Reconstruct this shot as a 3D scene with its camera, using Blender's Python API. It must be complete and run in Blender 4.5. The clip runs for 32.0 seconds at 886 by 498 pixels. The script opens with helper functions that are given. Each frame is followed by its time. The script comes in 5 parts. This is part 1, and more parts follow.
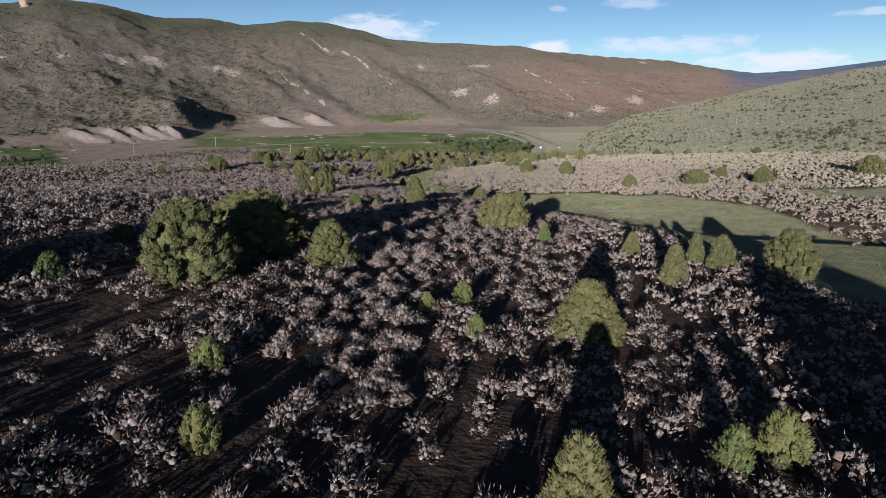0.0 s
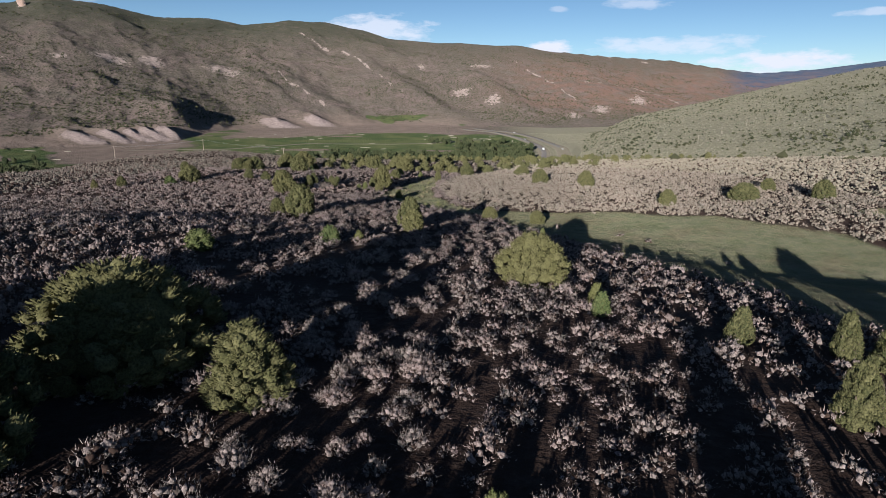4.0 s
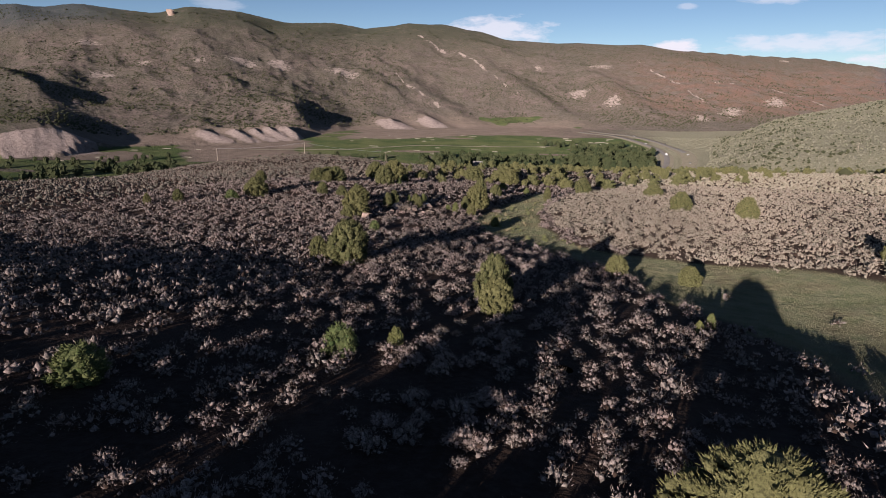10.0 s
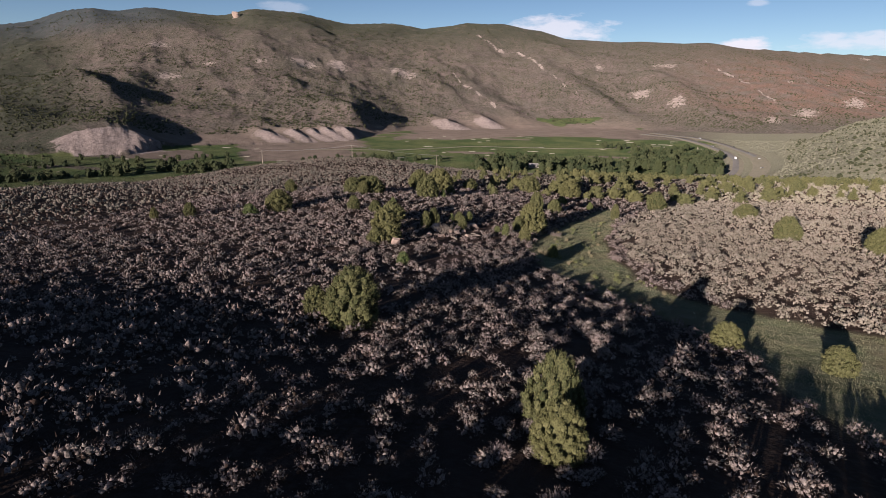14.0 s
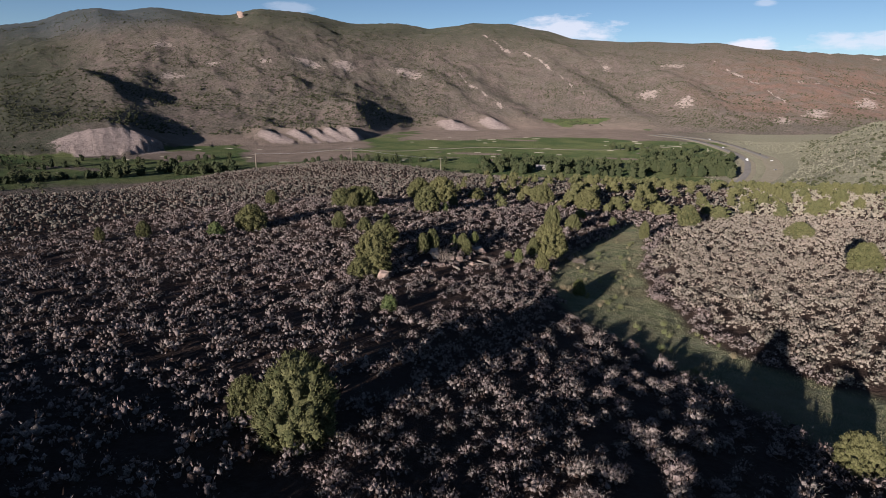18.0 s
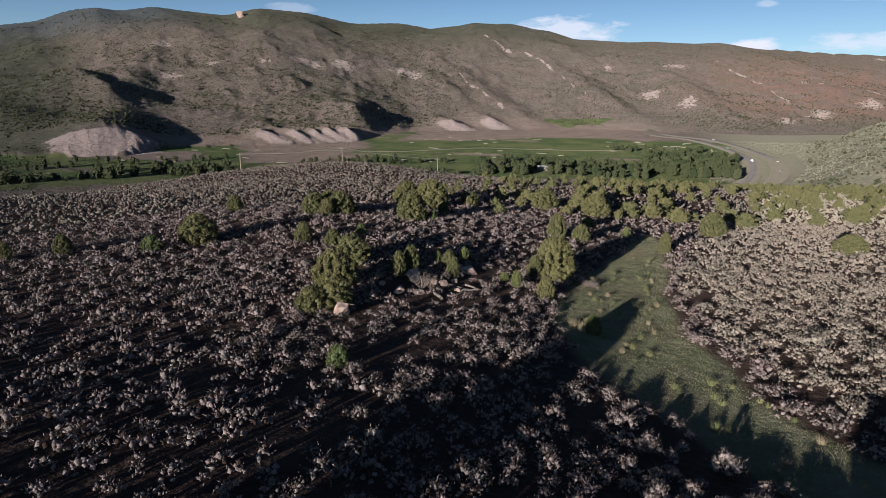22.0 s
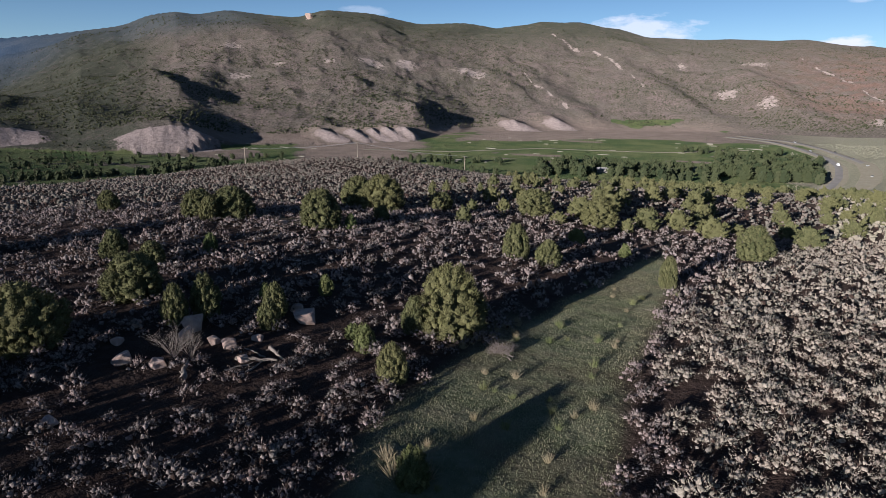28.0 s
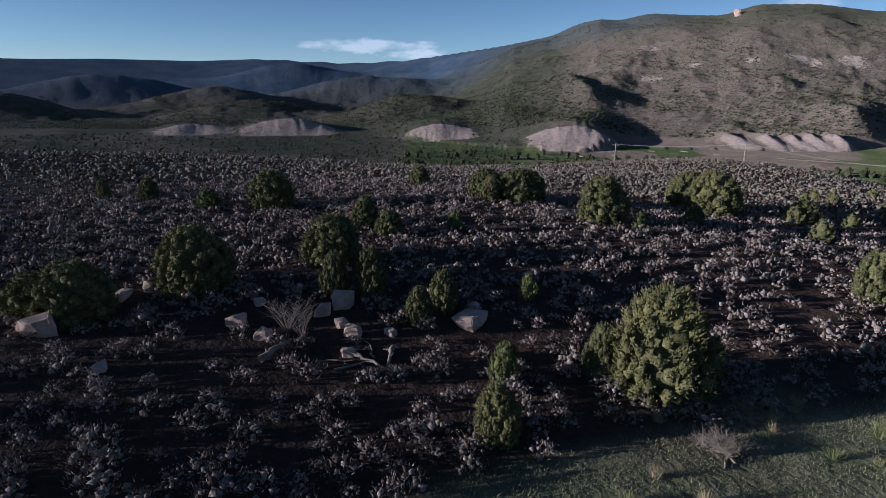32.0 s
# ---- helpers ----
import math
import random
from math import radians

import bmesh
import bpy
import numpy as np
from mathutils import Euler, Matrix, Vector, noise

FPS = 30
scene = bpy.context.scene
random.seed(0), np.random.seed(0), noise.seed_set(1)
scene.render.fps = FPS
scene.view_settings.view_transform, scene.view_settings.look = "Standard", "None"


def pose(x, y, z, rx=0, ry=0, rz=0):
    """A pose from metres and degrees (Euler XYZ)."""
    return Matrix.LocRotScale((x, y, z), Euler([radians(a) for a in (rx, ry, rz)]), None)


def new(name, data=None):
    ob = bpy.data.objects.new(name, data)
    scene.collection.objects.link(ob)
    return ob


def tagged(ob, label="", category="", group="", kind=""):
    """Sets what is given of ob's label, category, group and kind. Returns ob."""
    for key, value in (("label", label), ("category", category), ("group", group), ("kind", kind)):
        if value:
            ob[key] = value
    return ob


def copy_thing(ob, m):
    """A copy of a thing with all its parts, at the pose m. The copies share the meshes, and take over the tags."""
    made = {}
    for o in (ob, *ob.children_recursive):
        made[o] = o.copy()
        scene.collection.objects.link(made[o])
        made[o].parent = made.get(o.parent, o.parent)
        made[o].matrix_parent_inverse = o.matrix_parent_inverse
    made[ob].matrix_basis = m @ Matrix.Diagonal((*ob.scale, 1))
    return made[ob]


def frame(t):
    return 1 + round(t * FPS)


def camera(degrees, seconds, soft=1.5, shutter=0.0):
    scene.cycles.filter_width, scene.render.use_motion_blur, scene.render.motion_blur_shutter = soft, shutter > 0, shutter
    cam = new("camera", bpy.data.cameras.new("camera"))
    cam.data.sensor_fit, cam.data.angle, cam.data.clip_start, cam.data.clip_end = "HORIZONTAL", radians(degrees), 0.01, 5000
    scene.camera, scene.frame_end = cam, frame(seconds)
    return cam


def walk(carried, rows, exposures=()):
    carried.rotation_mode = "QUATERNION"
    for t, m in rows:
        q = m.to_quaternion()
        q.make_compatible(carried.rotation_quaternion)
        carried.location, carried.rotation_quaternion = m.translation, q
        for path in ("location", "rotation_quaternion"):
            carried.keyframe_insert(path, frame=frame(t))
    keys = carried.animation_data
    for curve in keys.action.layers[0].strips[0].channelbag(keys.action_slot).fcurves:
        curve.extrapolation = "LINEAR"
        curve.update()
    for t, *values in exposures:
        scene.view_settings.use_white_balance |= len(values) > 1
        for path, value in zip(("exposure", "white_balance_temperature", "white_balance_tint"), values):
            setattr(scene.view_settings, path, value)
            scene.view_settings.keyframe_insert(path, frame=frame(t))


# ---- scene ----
# ---- plan: all places below are in plan units, each PLAN metres long ----
PLAN = 1.5
SUN_AZ, SUN_EL = 195.6, 9.5

# ---- camera ----
cam = camera(72.0, 32.0, soft=0.6)
METRES, EYE, TILT, LEAN, TURN = 90.9 * PLAN, 8.0 * PLAN, -4.85, 1.6, 0.0
ROWS = [
    (0.0, 0.0, 0.0, 0.0, 0.34, -9.34, -2.05),
    (0.5, -0.0015, 0.0177, -0.0001, 0.36, -9.34, -2.05),
    (1.0, -0.0024, 0.0352, 0.0013, 0.36, -9.35, -2.05),
    (1.5, -0.0032, 0.0526, 0.0031, 0.38, -9.35, -2.06),
    (2.0, -0.0039, 0.0699, 0.0048, 0.43, -9.34, -2.06),
    (2.5, -0.0041, 0.086, 0.0065, 0.43, -9.33, -2.06),
    (3.0, -0.0042, 0.103, 0.0082, 0.43, -9.32, -2.07),
    (3.5, -0.0039, 0.1196, 0.0097, 0.42, -9.32, -2.06),
    (5.5, -0.0008, 0.1843, 0.014, 0.44, -9.31, -2.08),
    (6.0, -0.0004, 0.2003, 0.015, 0.43, -9.32, -2.08),
    (6.5, 0.0002, 0.2162, 0.0159, 0.43, -9.31, -2.08),
    (7.0, 0.0002, 0.2319, 0.017, 1.4, -9.32, -2.15),
    (7.5, 0.0002, 0.2477, 0.0184, 3.87, -9.4, -2.36),
    (8.0, -0.0001, 0.2635, 0.0199, 5.16, -9.43, -2.47),
    (8.5, -0.0006, 0.2796, 0.0214, 6.67, -9.47, -2.57),
    (9.0, -0.0014, 0.2957, 0.0232, 7.55, -9.49, -2.65),
    (9.5, -0.0024, 0.3113, 0.0251, 8.75, -9.54, -2.74),
    (10.0, -0.0028, 0.327, 0.0264, 10.89, -9.63, -2.9),
    (10.5, -0.0038, 0.3426, 0.0278, 12.06, -9.67, -2.99),
    (11.0, -0.0053, 0.3581, 0.029, 13.58, -9.75, -3.1),
    (11.5, -0.007, 0.3738, 0.0302, 14.53, -9.78, -3.19),
    (12.0, -0.0089, 0.3891, 0.0318, 15.09, -9.83, -3.23),
    (12.5, -0.0111, 0.4044, 0.0331, 15.43, -9.85, -3.26),
    (13.0, -0.0137, 0.4195, 0.0346, 15.71, -9.85, -3.29),
    (13.5, -0.0168, 0.4345, 0.036, 15.89, -9.88, -3.28),
    (14.0, -0.02, 0.4496, 0.0375, 16.1, -9.9, -3.31),
    (14.5, -0.0235, 0.4646, 0.0391, 16.22, -9.91, -3.31),
    (16.5, -0.0374, 0.5208, 0.0446, 16.46, -9.92, -3.37),
    (17.0, -0.0408, 0.5337, 0.0449, 16.5, -9.92, -3.36),
    (17.5, -0.0439, 0.5463, 0.0449, 16.58, -9.91, -3.38),
    (18.0, -0.047, 0.5584, 0.0447, 16.63, -9.9, -3.38),
    (18.5, -0.0497, 0.57, 0.0439, 16.65, -9.9, -3.39),
    (19.0, -0.0524, 0.5812, 0.0429, 16.67, -9.91, -3.41),
    (19.5, -0.0552, 0.5929, 0.0422, 16.7, -9.9, -3.4),
    (20.0, -0.0576, 0.605, 0.0418, 16.72, -9.88, -3.41),
    (20.5, -0.0595, 0.6177, 0.0418, 16.73, -9.87, -3.42),
    (21.0, -0.0611, 0.6313, 0.0419, 16.73, -9.86, -3.42),
    (21.5, -0.0622, 0.6456, 0.0422, 16.73, -9.85, -3.41),
    (22.0, -0.062, 0.6608, 0.0427, 16.75, -9.85, -3.41),
    (22.5, -0.0609, 0.6769, 0.0429, 16.74, -9.84, -3.41),
    (23.0, -0.0588, 0.6932, 0.0436, 16.76, -9.84, -3.41),
    (23.5, -0.0557, 0.71, 0.0442, 16.76, -9.84, -3.41),
    (24.0, -0.0519, 0.7269, 0.0447, 16.77, -9.82, -3.39),
    (24.5, -0.0479, 0.7443, 0.0442, 16.74, -9.82, -3.39),
    (25.0, -0.0431, 0.7621, 0.0431, 16.72, -9.81, -3.38),
    (25.5, -0.0378, 0.7804, 0.042, 16.7, -9.81, -3.38),
    (27.5, -0.0141, 0.8547, 0.0354, 20.08, -9.96, -3.65),
    (28.0, -0.0083, 0.8727, 0.0337, 22.97, -10.12, -3.83),
    (28.5, -0.0036, 0.8896, 0.0323, 26.13, -10.31, -4.04),
    (29.0, 0.0001, 0.9054, 0.0311, 29.83, -10.54, -4.27),
    (29.5, 0.0028, 0.92, 0.0299, 34.51, -10.85, -4.54),
    (30.0, 0.0042, 0.9335, 0.0287, 38.0, -11.1, -4.68),
    (30.5, 0.005, 0.9463, 0.0273, 41.27, -11.33, -4.82),
    (31.0, 0.0049, 0.9584, 0.026, 45.03, -11.62, -4.98),
    (31.5, 0.0038, 0.9697, 0.0241, 51.99, -12.17, -5.23),
    (32.0, 0.0023, 0.9812, 0.0211, 59.43, -12.78, -5.36),
]
walk(cam, [(t, pose(0, 0, EYE, TILT, LEAN, TURN) @ pose(METRES * x, METRES * y, METRES * z, 90 + pitch, roll, yaw)) for t, x, y, z, yaw, pitch, roll in ROWS],
     exposures=[(0.0, 0.38, 5800, 11), (6.0, 0.38, 5900, 14), (11.0, 0.38, 6350, 20), (14.0, 0.38, 6300, 19), (20.0, 0.38, 6000, 15), (25.0, 0.38, 5900, 13), (29.0, 0.48, 5600, 14), (32.0, 0.48, 5450, 15)])

# ---- sky and sun ----
world = bpy.data.worlds.new("evening_sky")
scene.world = world
world.use_nodes = True
wt = world.node_tree
wt.nodes.clear()


def wnode(kind, **props):
    n = wt.nodes.new(kind)
    for k, v in props.items():
        if k == "operation":
            n.operation = v
        elif k == "sky_type":
            n.sky_type = v
    return n


def wmath(op, a, b=None, clamp=False):
    n = wt.nodes.new("ShaderNodeMath")
    n.operation, n.use_clamp = op, clamp
    for i, v in enumerate((a, b)):
        if v is None:
            continue
        if isinstance(v, (int, float)):
            n.inputs[i].default_value = v
        else:
            wt.links.new(v, n.inputs[i])
    return n.outputs[0]


sky = wnode("ShaderNodeTexSky")
sky.sky_type = "NISHITA"
sky.sun_disc = False
sky.sun_elevation = radians(SUN_EL)
sky.sun_rotation = radians(SUN_AZ)
sky.altitude, sky.air_density, sky.dust_density, sky.ozone_density = 2000, 1.0, 0.9, 2.2
coord = wnode("ShaderNodeTexCoord")
split = wnode("ShaderNodeSeparateXYZ")
wt.links.new(coord.outputs["Generated"], split.inputs[0])
azimuth = wmath("MULTIPLY", wmath("ARCTAN2", split.outputs[0], split.outputs[1]), 57.2958)
height = wmath("MULTIPLY", wmath("ARCSINE", split.outputs[2]), 57.2958)
join = wnode("ShaderNodeCombineXYZ")
wt.links.new(wmath("MULTIPLY", azimuth, 0.35), join.inputs[0])
wt.links.new(height, join.inputs[1])
puff = wnode("ShaderNodeTexNoise")
puff.inputs["Scale"].default_value, puff.inputs["Detail"].default_value = 1.1, 6
puff.inputs["Roughness"].default_value = 0.6
wt.links.new(join.outputs[0], puff.inputs["Vector"])
# clouds: azimuth, height, half width, half height (degrees), density
CLOUDS = ((-6.5, 5.4, 5.5, 1.7, 0.75), (9.0, 4.1, 2.2, 0.8, 1.0), (27.5, 2.6, 6.0, 1.15, 1.0), (19.0, 4.2, 8.0, 0.9, 0.6),
          (16.0, 7.6, 3.2, 0.6, 0.45), (33.5, 6.2, 3.0, 0.35, 0.5), (9.5, 7.3, 1.0, 0.3, 0.35), (-66.0, 4.5, 6.5, 0.7, 0.4),
          (-62.5, 3.9, 3.2, 0.6, 0.45), (-30.0, 7.2, 3.0, 0.5, 0.25))
cover = None
for a, h, wa, wh, d in CLOUDS:
    u = wmath("DIVIDE", wmath("SUBTRACT", azimuth, a), wa)
    v = wmath("DIVIDE", wmath("SUBTRACT", height, h), wh)
    blob = wmath("SUBTRACT", 1.0, wmath("ADD", wmath("MULTIPLY", u, u), wmath("MULTIPLY", v, v)))
    blob = wmath("ADD", blob, wmath("MULTIPLY", wmath("SUBTRACT", puff.outputs[0], 0.55), 3.2))
    blob = wmath("MULTIPLY", wmath("MULTIPLY", blob, 1.3, True), d)
    cover = blob if cover is None else wmath("MAXIMUM", cover, blob)
mixed = wt.nodes.new("ShaderNodeMix")
mixed.data_type = "RGBA"
wt.links.new(cover, mixed.inputs[0])
hue = wt.nodes.new("ShaderNodeMix")
hue.data_type, hue.blend_type = "RGBA", "MULTIPLY"
hue.inputs[0].default_value, hue.inputs[7].default_value = 1.0, (0.98, 1.0, 1.05, 1)
# paler towards the horizon, all round
haze = wmath("ADD", 1.0, wmath("MULTIPLY", wmath("POWER", 2.718, wmath("MULTIPLY", wmath("ABSOLUTE", height), -0.1)), 1.55))
hazy = wt.nodes.new("ShaderNodeVectorMath")
hazy.operation = "SCALE"
wt.links.new(sky.outputs[0], hazy.inputs[0])
wt.links.new(haze, hazy.inputs["Scale"])
wt.links.new(hazy.outputs[0], hue.inputs[6])
wt.links.new(hue.outputs[2], mixed.inputs[6])
mixed.inputs[7].default_value = (16.0, 16.0, 16.6, 1)
back = wnode("ShaderNodeBackground")
back.inputs["Strength"].default_value = 0.042
wt.links.new(mixed.outputs[2], back.inputs["Color"])
out = wnode("ShaderNodeOutputWorld")
wt.links.new(back.outputs[0], out.inputs["Surface"])

sun = new("sun", bpy.data.lights.new("sun", "SUN"))
sun.data.energy, sun.data.angle, sun.data.color = 5.0, radians(0.53), (1.0, 0.90, 0.79)
to_sun = Vector((math.sin(radians(SUN_AZ)) * math.cos(radians(SUN_EL)), math.cos(radians(SUN_AZ)) * math.cos(radians(SUN_EL)), math.sin(radians(SUN_EL))))
sun.rotation_euler = to_sun.to_track_quat("Z", "Y").to_euler()


# ---- materials ----
class Mat:
    """A node material with short ways to add nodes."""

    def __init__(self, name, rough=0.9, spec=0.2):
        self.m = bpy.data.materials.new(name)
        self.m.use_nodes = True
        self.t = self.m.node_tree
        self.b = self.t.nodes["Principled BSDF"]
        self.b.inputs["Roughness"].default_value = rough
        self.b.inputs["Specular IOR Level"].default_value = spec
        self.b.inputs["Diffuse Roughness"].default_value = 1.0 if rough > 0.8 else 0.3

    def put(self, value, socket):
        if isinstance(value, bpy.types.NodeSocket):
            self.t.links.new(value, socket)
        elif isinstance(value, (tuple, list)):
            socket.default_value = (*value, 1) if len(value) == 3 and len(socket.default_value) == 4 else value
        else:
            socket.default_value = value

    def place(self):
        return self.t.nodes.new("ShaderNodeNewGeometry").outputs["Position"]

    def local(self):
        return self.t.nodes.new("ShaderNodeTexCoord").outputs["Object"]

    def noise(self, at, scale, detail=4, rough=0.6):
        n = self.t.nodes.new("ShaderNodeTexNoise")
        self.put(at, n.inputs["Vector"])
        n.inputs["Scale"].default_value, n.inputs["Detail"].default_value, n.inputs["Roughness"].default_value = scale, detail, rough
        return n.outputs[0]

    def cells(self, at, scale):
        n = self.t.nodes.new("ShaderNodeTexVoronoi")
        self.put(at, n.inputs["Vector"])
        n.inputs["Scale"].default_value = scale
        return n.outputs["Distance"]

    def attr(self, name):
        n = self.t.nodes.new("ShaderNodeAttribute")
        n.attribute_name = name
        return n.outputs["Fac"]

    def island(self):
        return self.t.nodes.new("ShaderNodeNewGeometry").outputs["Random Per Island"]

    def each(self):
        return self.t.nodes.new("ShaderNodeObjectInfo").outputs["Random"]

    def step(self, value, lo, hi, to_lo=0.0, to_hi=1.0):
        n = self.t.nodes.new("ShaderNodeMapRange")
        self.put(value, n.inputs["Value"])
        for key, v in (("From Min", lo), ("From Max", hi), ("To Min", to_lo), ("To Max", to_hi)):
            n.inputs[key].default_value = v
        return n.outputs[0]

    def mix(self, fac, a, b, kind="MIX"):
        n = self.t.nodes.new("ShaderNodeMix")
        n.data_type, n.blend_type = "RGBA", kind
        self.put(fac, n.inputs[0])
        self.put(a, n.inputs[6])
        self.put(b, n.inputs[7])
        return n.outputs[2]

    def math(self, op, a, b=0.0):
        n = self.t.nodes.new("ShaderNodeMath")
        n.operation = op
        self.put(a, n.inputs[0])
        self.put(b, n.inputs[1])
        return n.outputs[0]

    def bump(self, value, strength, distance):
        n = self.t.nodes.new("ShaderNodeBump")
        n.inputs["Strength"].default_value, n.inputs["Distance"].default_value = strength, distance
        self.put(value, n.inputs["Height"])
        self.put(n.outputs[0], self.b.inputs["Normal"])

    def done(self, colour):
        self.put(colour, self.b.inputs["Base Color"])
        return self.m


def ground_material():
    k = Mat("dry_hillside_soil", 0.95, 0.1)
    at = k.place()
    fine, mid, wide = k.noise(at, 2.2, 5), k.noise(at, 0.16, 5), k.noise(at, 0.012, 5)
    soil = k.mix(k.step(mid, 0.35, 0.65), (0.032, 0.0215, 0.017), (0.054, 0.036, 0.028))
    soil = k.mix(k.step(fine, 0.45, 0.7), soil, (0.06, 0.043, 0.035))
    # far slopes: scrub colour over soil, too distant for single plants
    scrub = k.math("MULTIPLY", k.step(k.cells(at, 0.2), 0.50, 0.34), k.step(k.noise(at, 0.02, 6, 0.75), 0.37, 0.5))
    open_hill = k.mix(k.step(wide, 0.4, 0.62), (0.172, 0.132, 0.118), (0.138, 0.118, 0.098))
    open_hill = k.mix(k.step(k.noise(at, 0.045, 7, 0.75), 0.44, 0.6), open_hill, (0.115, 0.098, 0.076))
    open_hill = k.mix(k.step(k.noise(at, 0.16, 6, 0.8), 0.56, 0.66), open_hill, (0.25, 0.195, 0.165))
    open_hill = k.mix(k.step(k.noise(at, 0.13, 7, 0.8), 0.44, 0.36), open_hill, (0.07, 0.064, 0.045))
    open_hill = k.mix(k.math("MULTIPLY", scrub, 0.85), open_hill, (0.045, 0.047, 0.030))
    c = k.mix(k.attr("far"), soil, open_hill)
    c = k.mix(k.math("MULTIPLY", k.attr("wooded"), k.step(k.noise(at, 0.03, 5, 0.7), 0.2, 0.5)), c, (0.052, 0.056, 0.038))
    # bluish tint painted on the farthest slopes and crest, standing in for haze
    c = k.mix(k.attr("haze_blue"), c, k.mix(k.step(k.noise(at, 0.006, 6, 0.7), 0.4, 0.6), (0.04, 0.07, 0.12), (0.075, 0.10, 0.14)))
    c = k.mix(k.math("MULTIPLY", k.attr("red"), k.step(k.noise(at, 0.02, 5), 0.35, 0.6)), c, (0.19, 0.11, 0.082))
    pale = k.mix(k.step(k.noise(at, 0.09, 5, 0.7), 0.4, 0.65), (0.36, 0.295, 0.26), (0.23, 0.185, 0.16))
    sagey = k.mix(k.step(k.noise(at, 0.35, 5, 0.7), 0.4, 0.62), (0.18, 0.18, 0.12), (0.27, 0.25, 0.18))
    c = k.mix(k.attr("sagey"), c, sagey)
    bare = k.step(k.math("ADD", k.attr("clay"), k.math("MULTIPLY", k.math("SUBTRACT", k.noise(at, 0.085, 8, 0.8), 0.5), 3.6)), 0.56, 0.70)
    c = k.mix(k.math("MULTIPLY", bare, k.step(k.attr("clay"), 0.05, 0.3)), c, pale)
    cliff = k.mix(k.step(k.noise(at, 0.2, 7, 0.75), 0.4, 0.62), (0.34, 0.275, 0.25), (0.22, 0.175, 0.155))
    c = k.mix(k.step(k.math("ADD", k.attr("bluff"), k.math("MULTIPLY", k.math("SUBTRACT", k.noise(at, 0.1, 7, 0.75), 0.5), 2.0)), 0.46, 0.53), c, cliff)
    lawn = k.mix(k.step(k.noise(at, 0.02, 4), 0.4, 0.6), (0.06, 0.085, 0.032), (0.105, 0.118, 0.05))
    c = k.mix(k.attr("dry"), c, k.mix(k.step(k.noise(at, 0.03, 5, 0.7), 0.35, 0.65), (0.15, 0.118, 0.095), (0.22, 0.172, 0.14)))
    c = k.mix(k.step(k.math("ADD", k.attr("lawn"), k.math("MULTIPLY", k.math("SUBTRACT", k.noise(at, 0.03, 6, 0.7), 0.5), 1.6)), 0.35, 0.6), c, lawn)
    turf = k.mix(k.step(k.noise(at, 0.5, 6, 0.75), 0.38, 0.62), (0.105, 0.125, 0.068), (0.19, 0.185, 0.12))
    turf = k.mix(k.math("MULTIPLY", k.step(k.noise(at, 0.13, 5, 0.65), 0.48, 0.62), 0.65), turf, (0.155, 0.125, 0.08))
    turf = k.mix(k.attr("straw"), turf, k.mix(k.step(k.noise(at, 3.0, 5), 0.4, 0.6), (0.16, 0.11, 0.065), (0.34, 0.27, 0.17)))
    c = k.mix(k.attr("grass"), c, turf)
    relief = k.math("MULTIPLY", k.math("MULTIPLY", k.noise(at, 0.04, 8, 0.72), k.attr("far")), 7.0)
    small = k.math("MULTIPLY", k.math("ADD", fine, k.math("MULTIPLY", k.noise(at, 0.25, 6, 0.7), 4.0)), 0.2)
    k.bump(k.math("ADD", relief, small), 0.7, 1.0)
    return k.done(c)


def leaf_material(name, cold, warm, pale, per_object, rough=0.85, twig=None, share=0.2, relief=0.0):
    """Foliage: varies from plant to plant and from tuft to tuft; a share of the tufts are bare twigs."""
    k = Mat(name, rough, 0.15)
    plant = k.each() if per_object else k.attr("tone")
    c = k.mix(k.step(plant, 0.2, 0.9), cold, warm)
    if relief:
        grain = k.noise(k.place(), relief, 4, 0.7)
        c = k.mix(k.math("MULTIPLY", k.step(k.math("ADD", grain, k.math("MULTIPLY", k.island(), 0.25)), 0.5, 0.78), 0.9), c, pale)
    else:
        c = k.mix(k.math("MULTIPLY", k.math("POWER", k.island(), 2.0), 0.95), c, pale)
    if twig:
        c = k.mix(k.step(k.island(), share, share - 0.02), c, twig)
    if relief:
        # low spots of the bump darkened: shade between leaves painted into the colour
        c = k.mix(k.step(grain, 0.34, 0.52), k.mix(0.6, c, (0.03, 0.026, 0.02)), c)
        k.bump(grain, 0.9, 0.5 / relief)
    return k.done(c)


def plain_material(name, dark, light, scale, rough=0.85, spec=0.3, bump=0.3, depth=0.02, local=True):
    k = Mat(name, rough, spec)
    at = k.local() if local else k.place()
    a, b = k.noise(at, scale, 5, 0.65), k.noise(at, scale * 6, 4)
    c = k.mix(k.step(a, 0.35, 0.65), dark, light)
    c = k.mix(k.math("MULTIPLY", k.step(b, 0.4, 0.7), 0.4), c, dark)
    k.bump(k.math("ADD", a, k.math("MULTIPLY", b, 0.3)), bump, depth)
    return k.done(c)


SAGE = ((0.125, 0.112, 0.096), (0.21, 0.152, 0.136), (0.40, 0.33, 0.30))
# beyond the gully: own olive tan, plus sunlit brightness painted into the colour
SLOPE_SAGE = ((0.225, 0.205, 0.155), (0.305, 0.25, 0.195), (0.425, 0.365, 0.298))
TWIG = (0.062, 0.040, 0.031)
SOIL = ground_material()
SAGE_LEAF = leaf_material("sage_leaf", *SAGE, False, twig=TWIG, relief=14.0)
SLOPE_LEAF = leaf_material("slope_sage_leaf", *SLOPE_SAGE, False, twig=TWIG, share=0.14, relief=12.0)
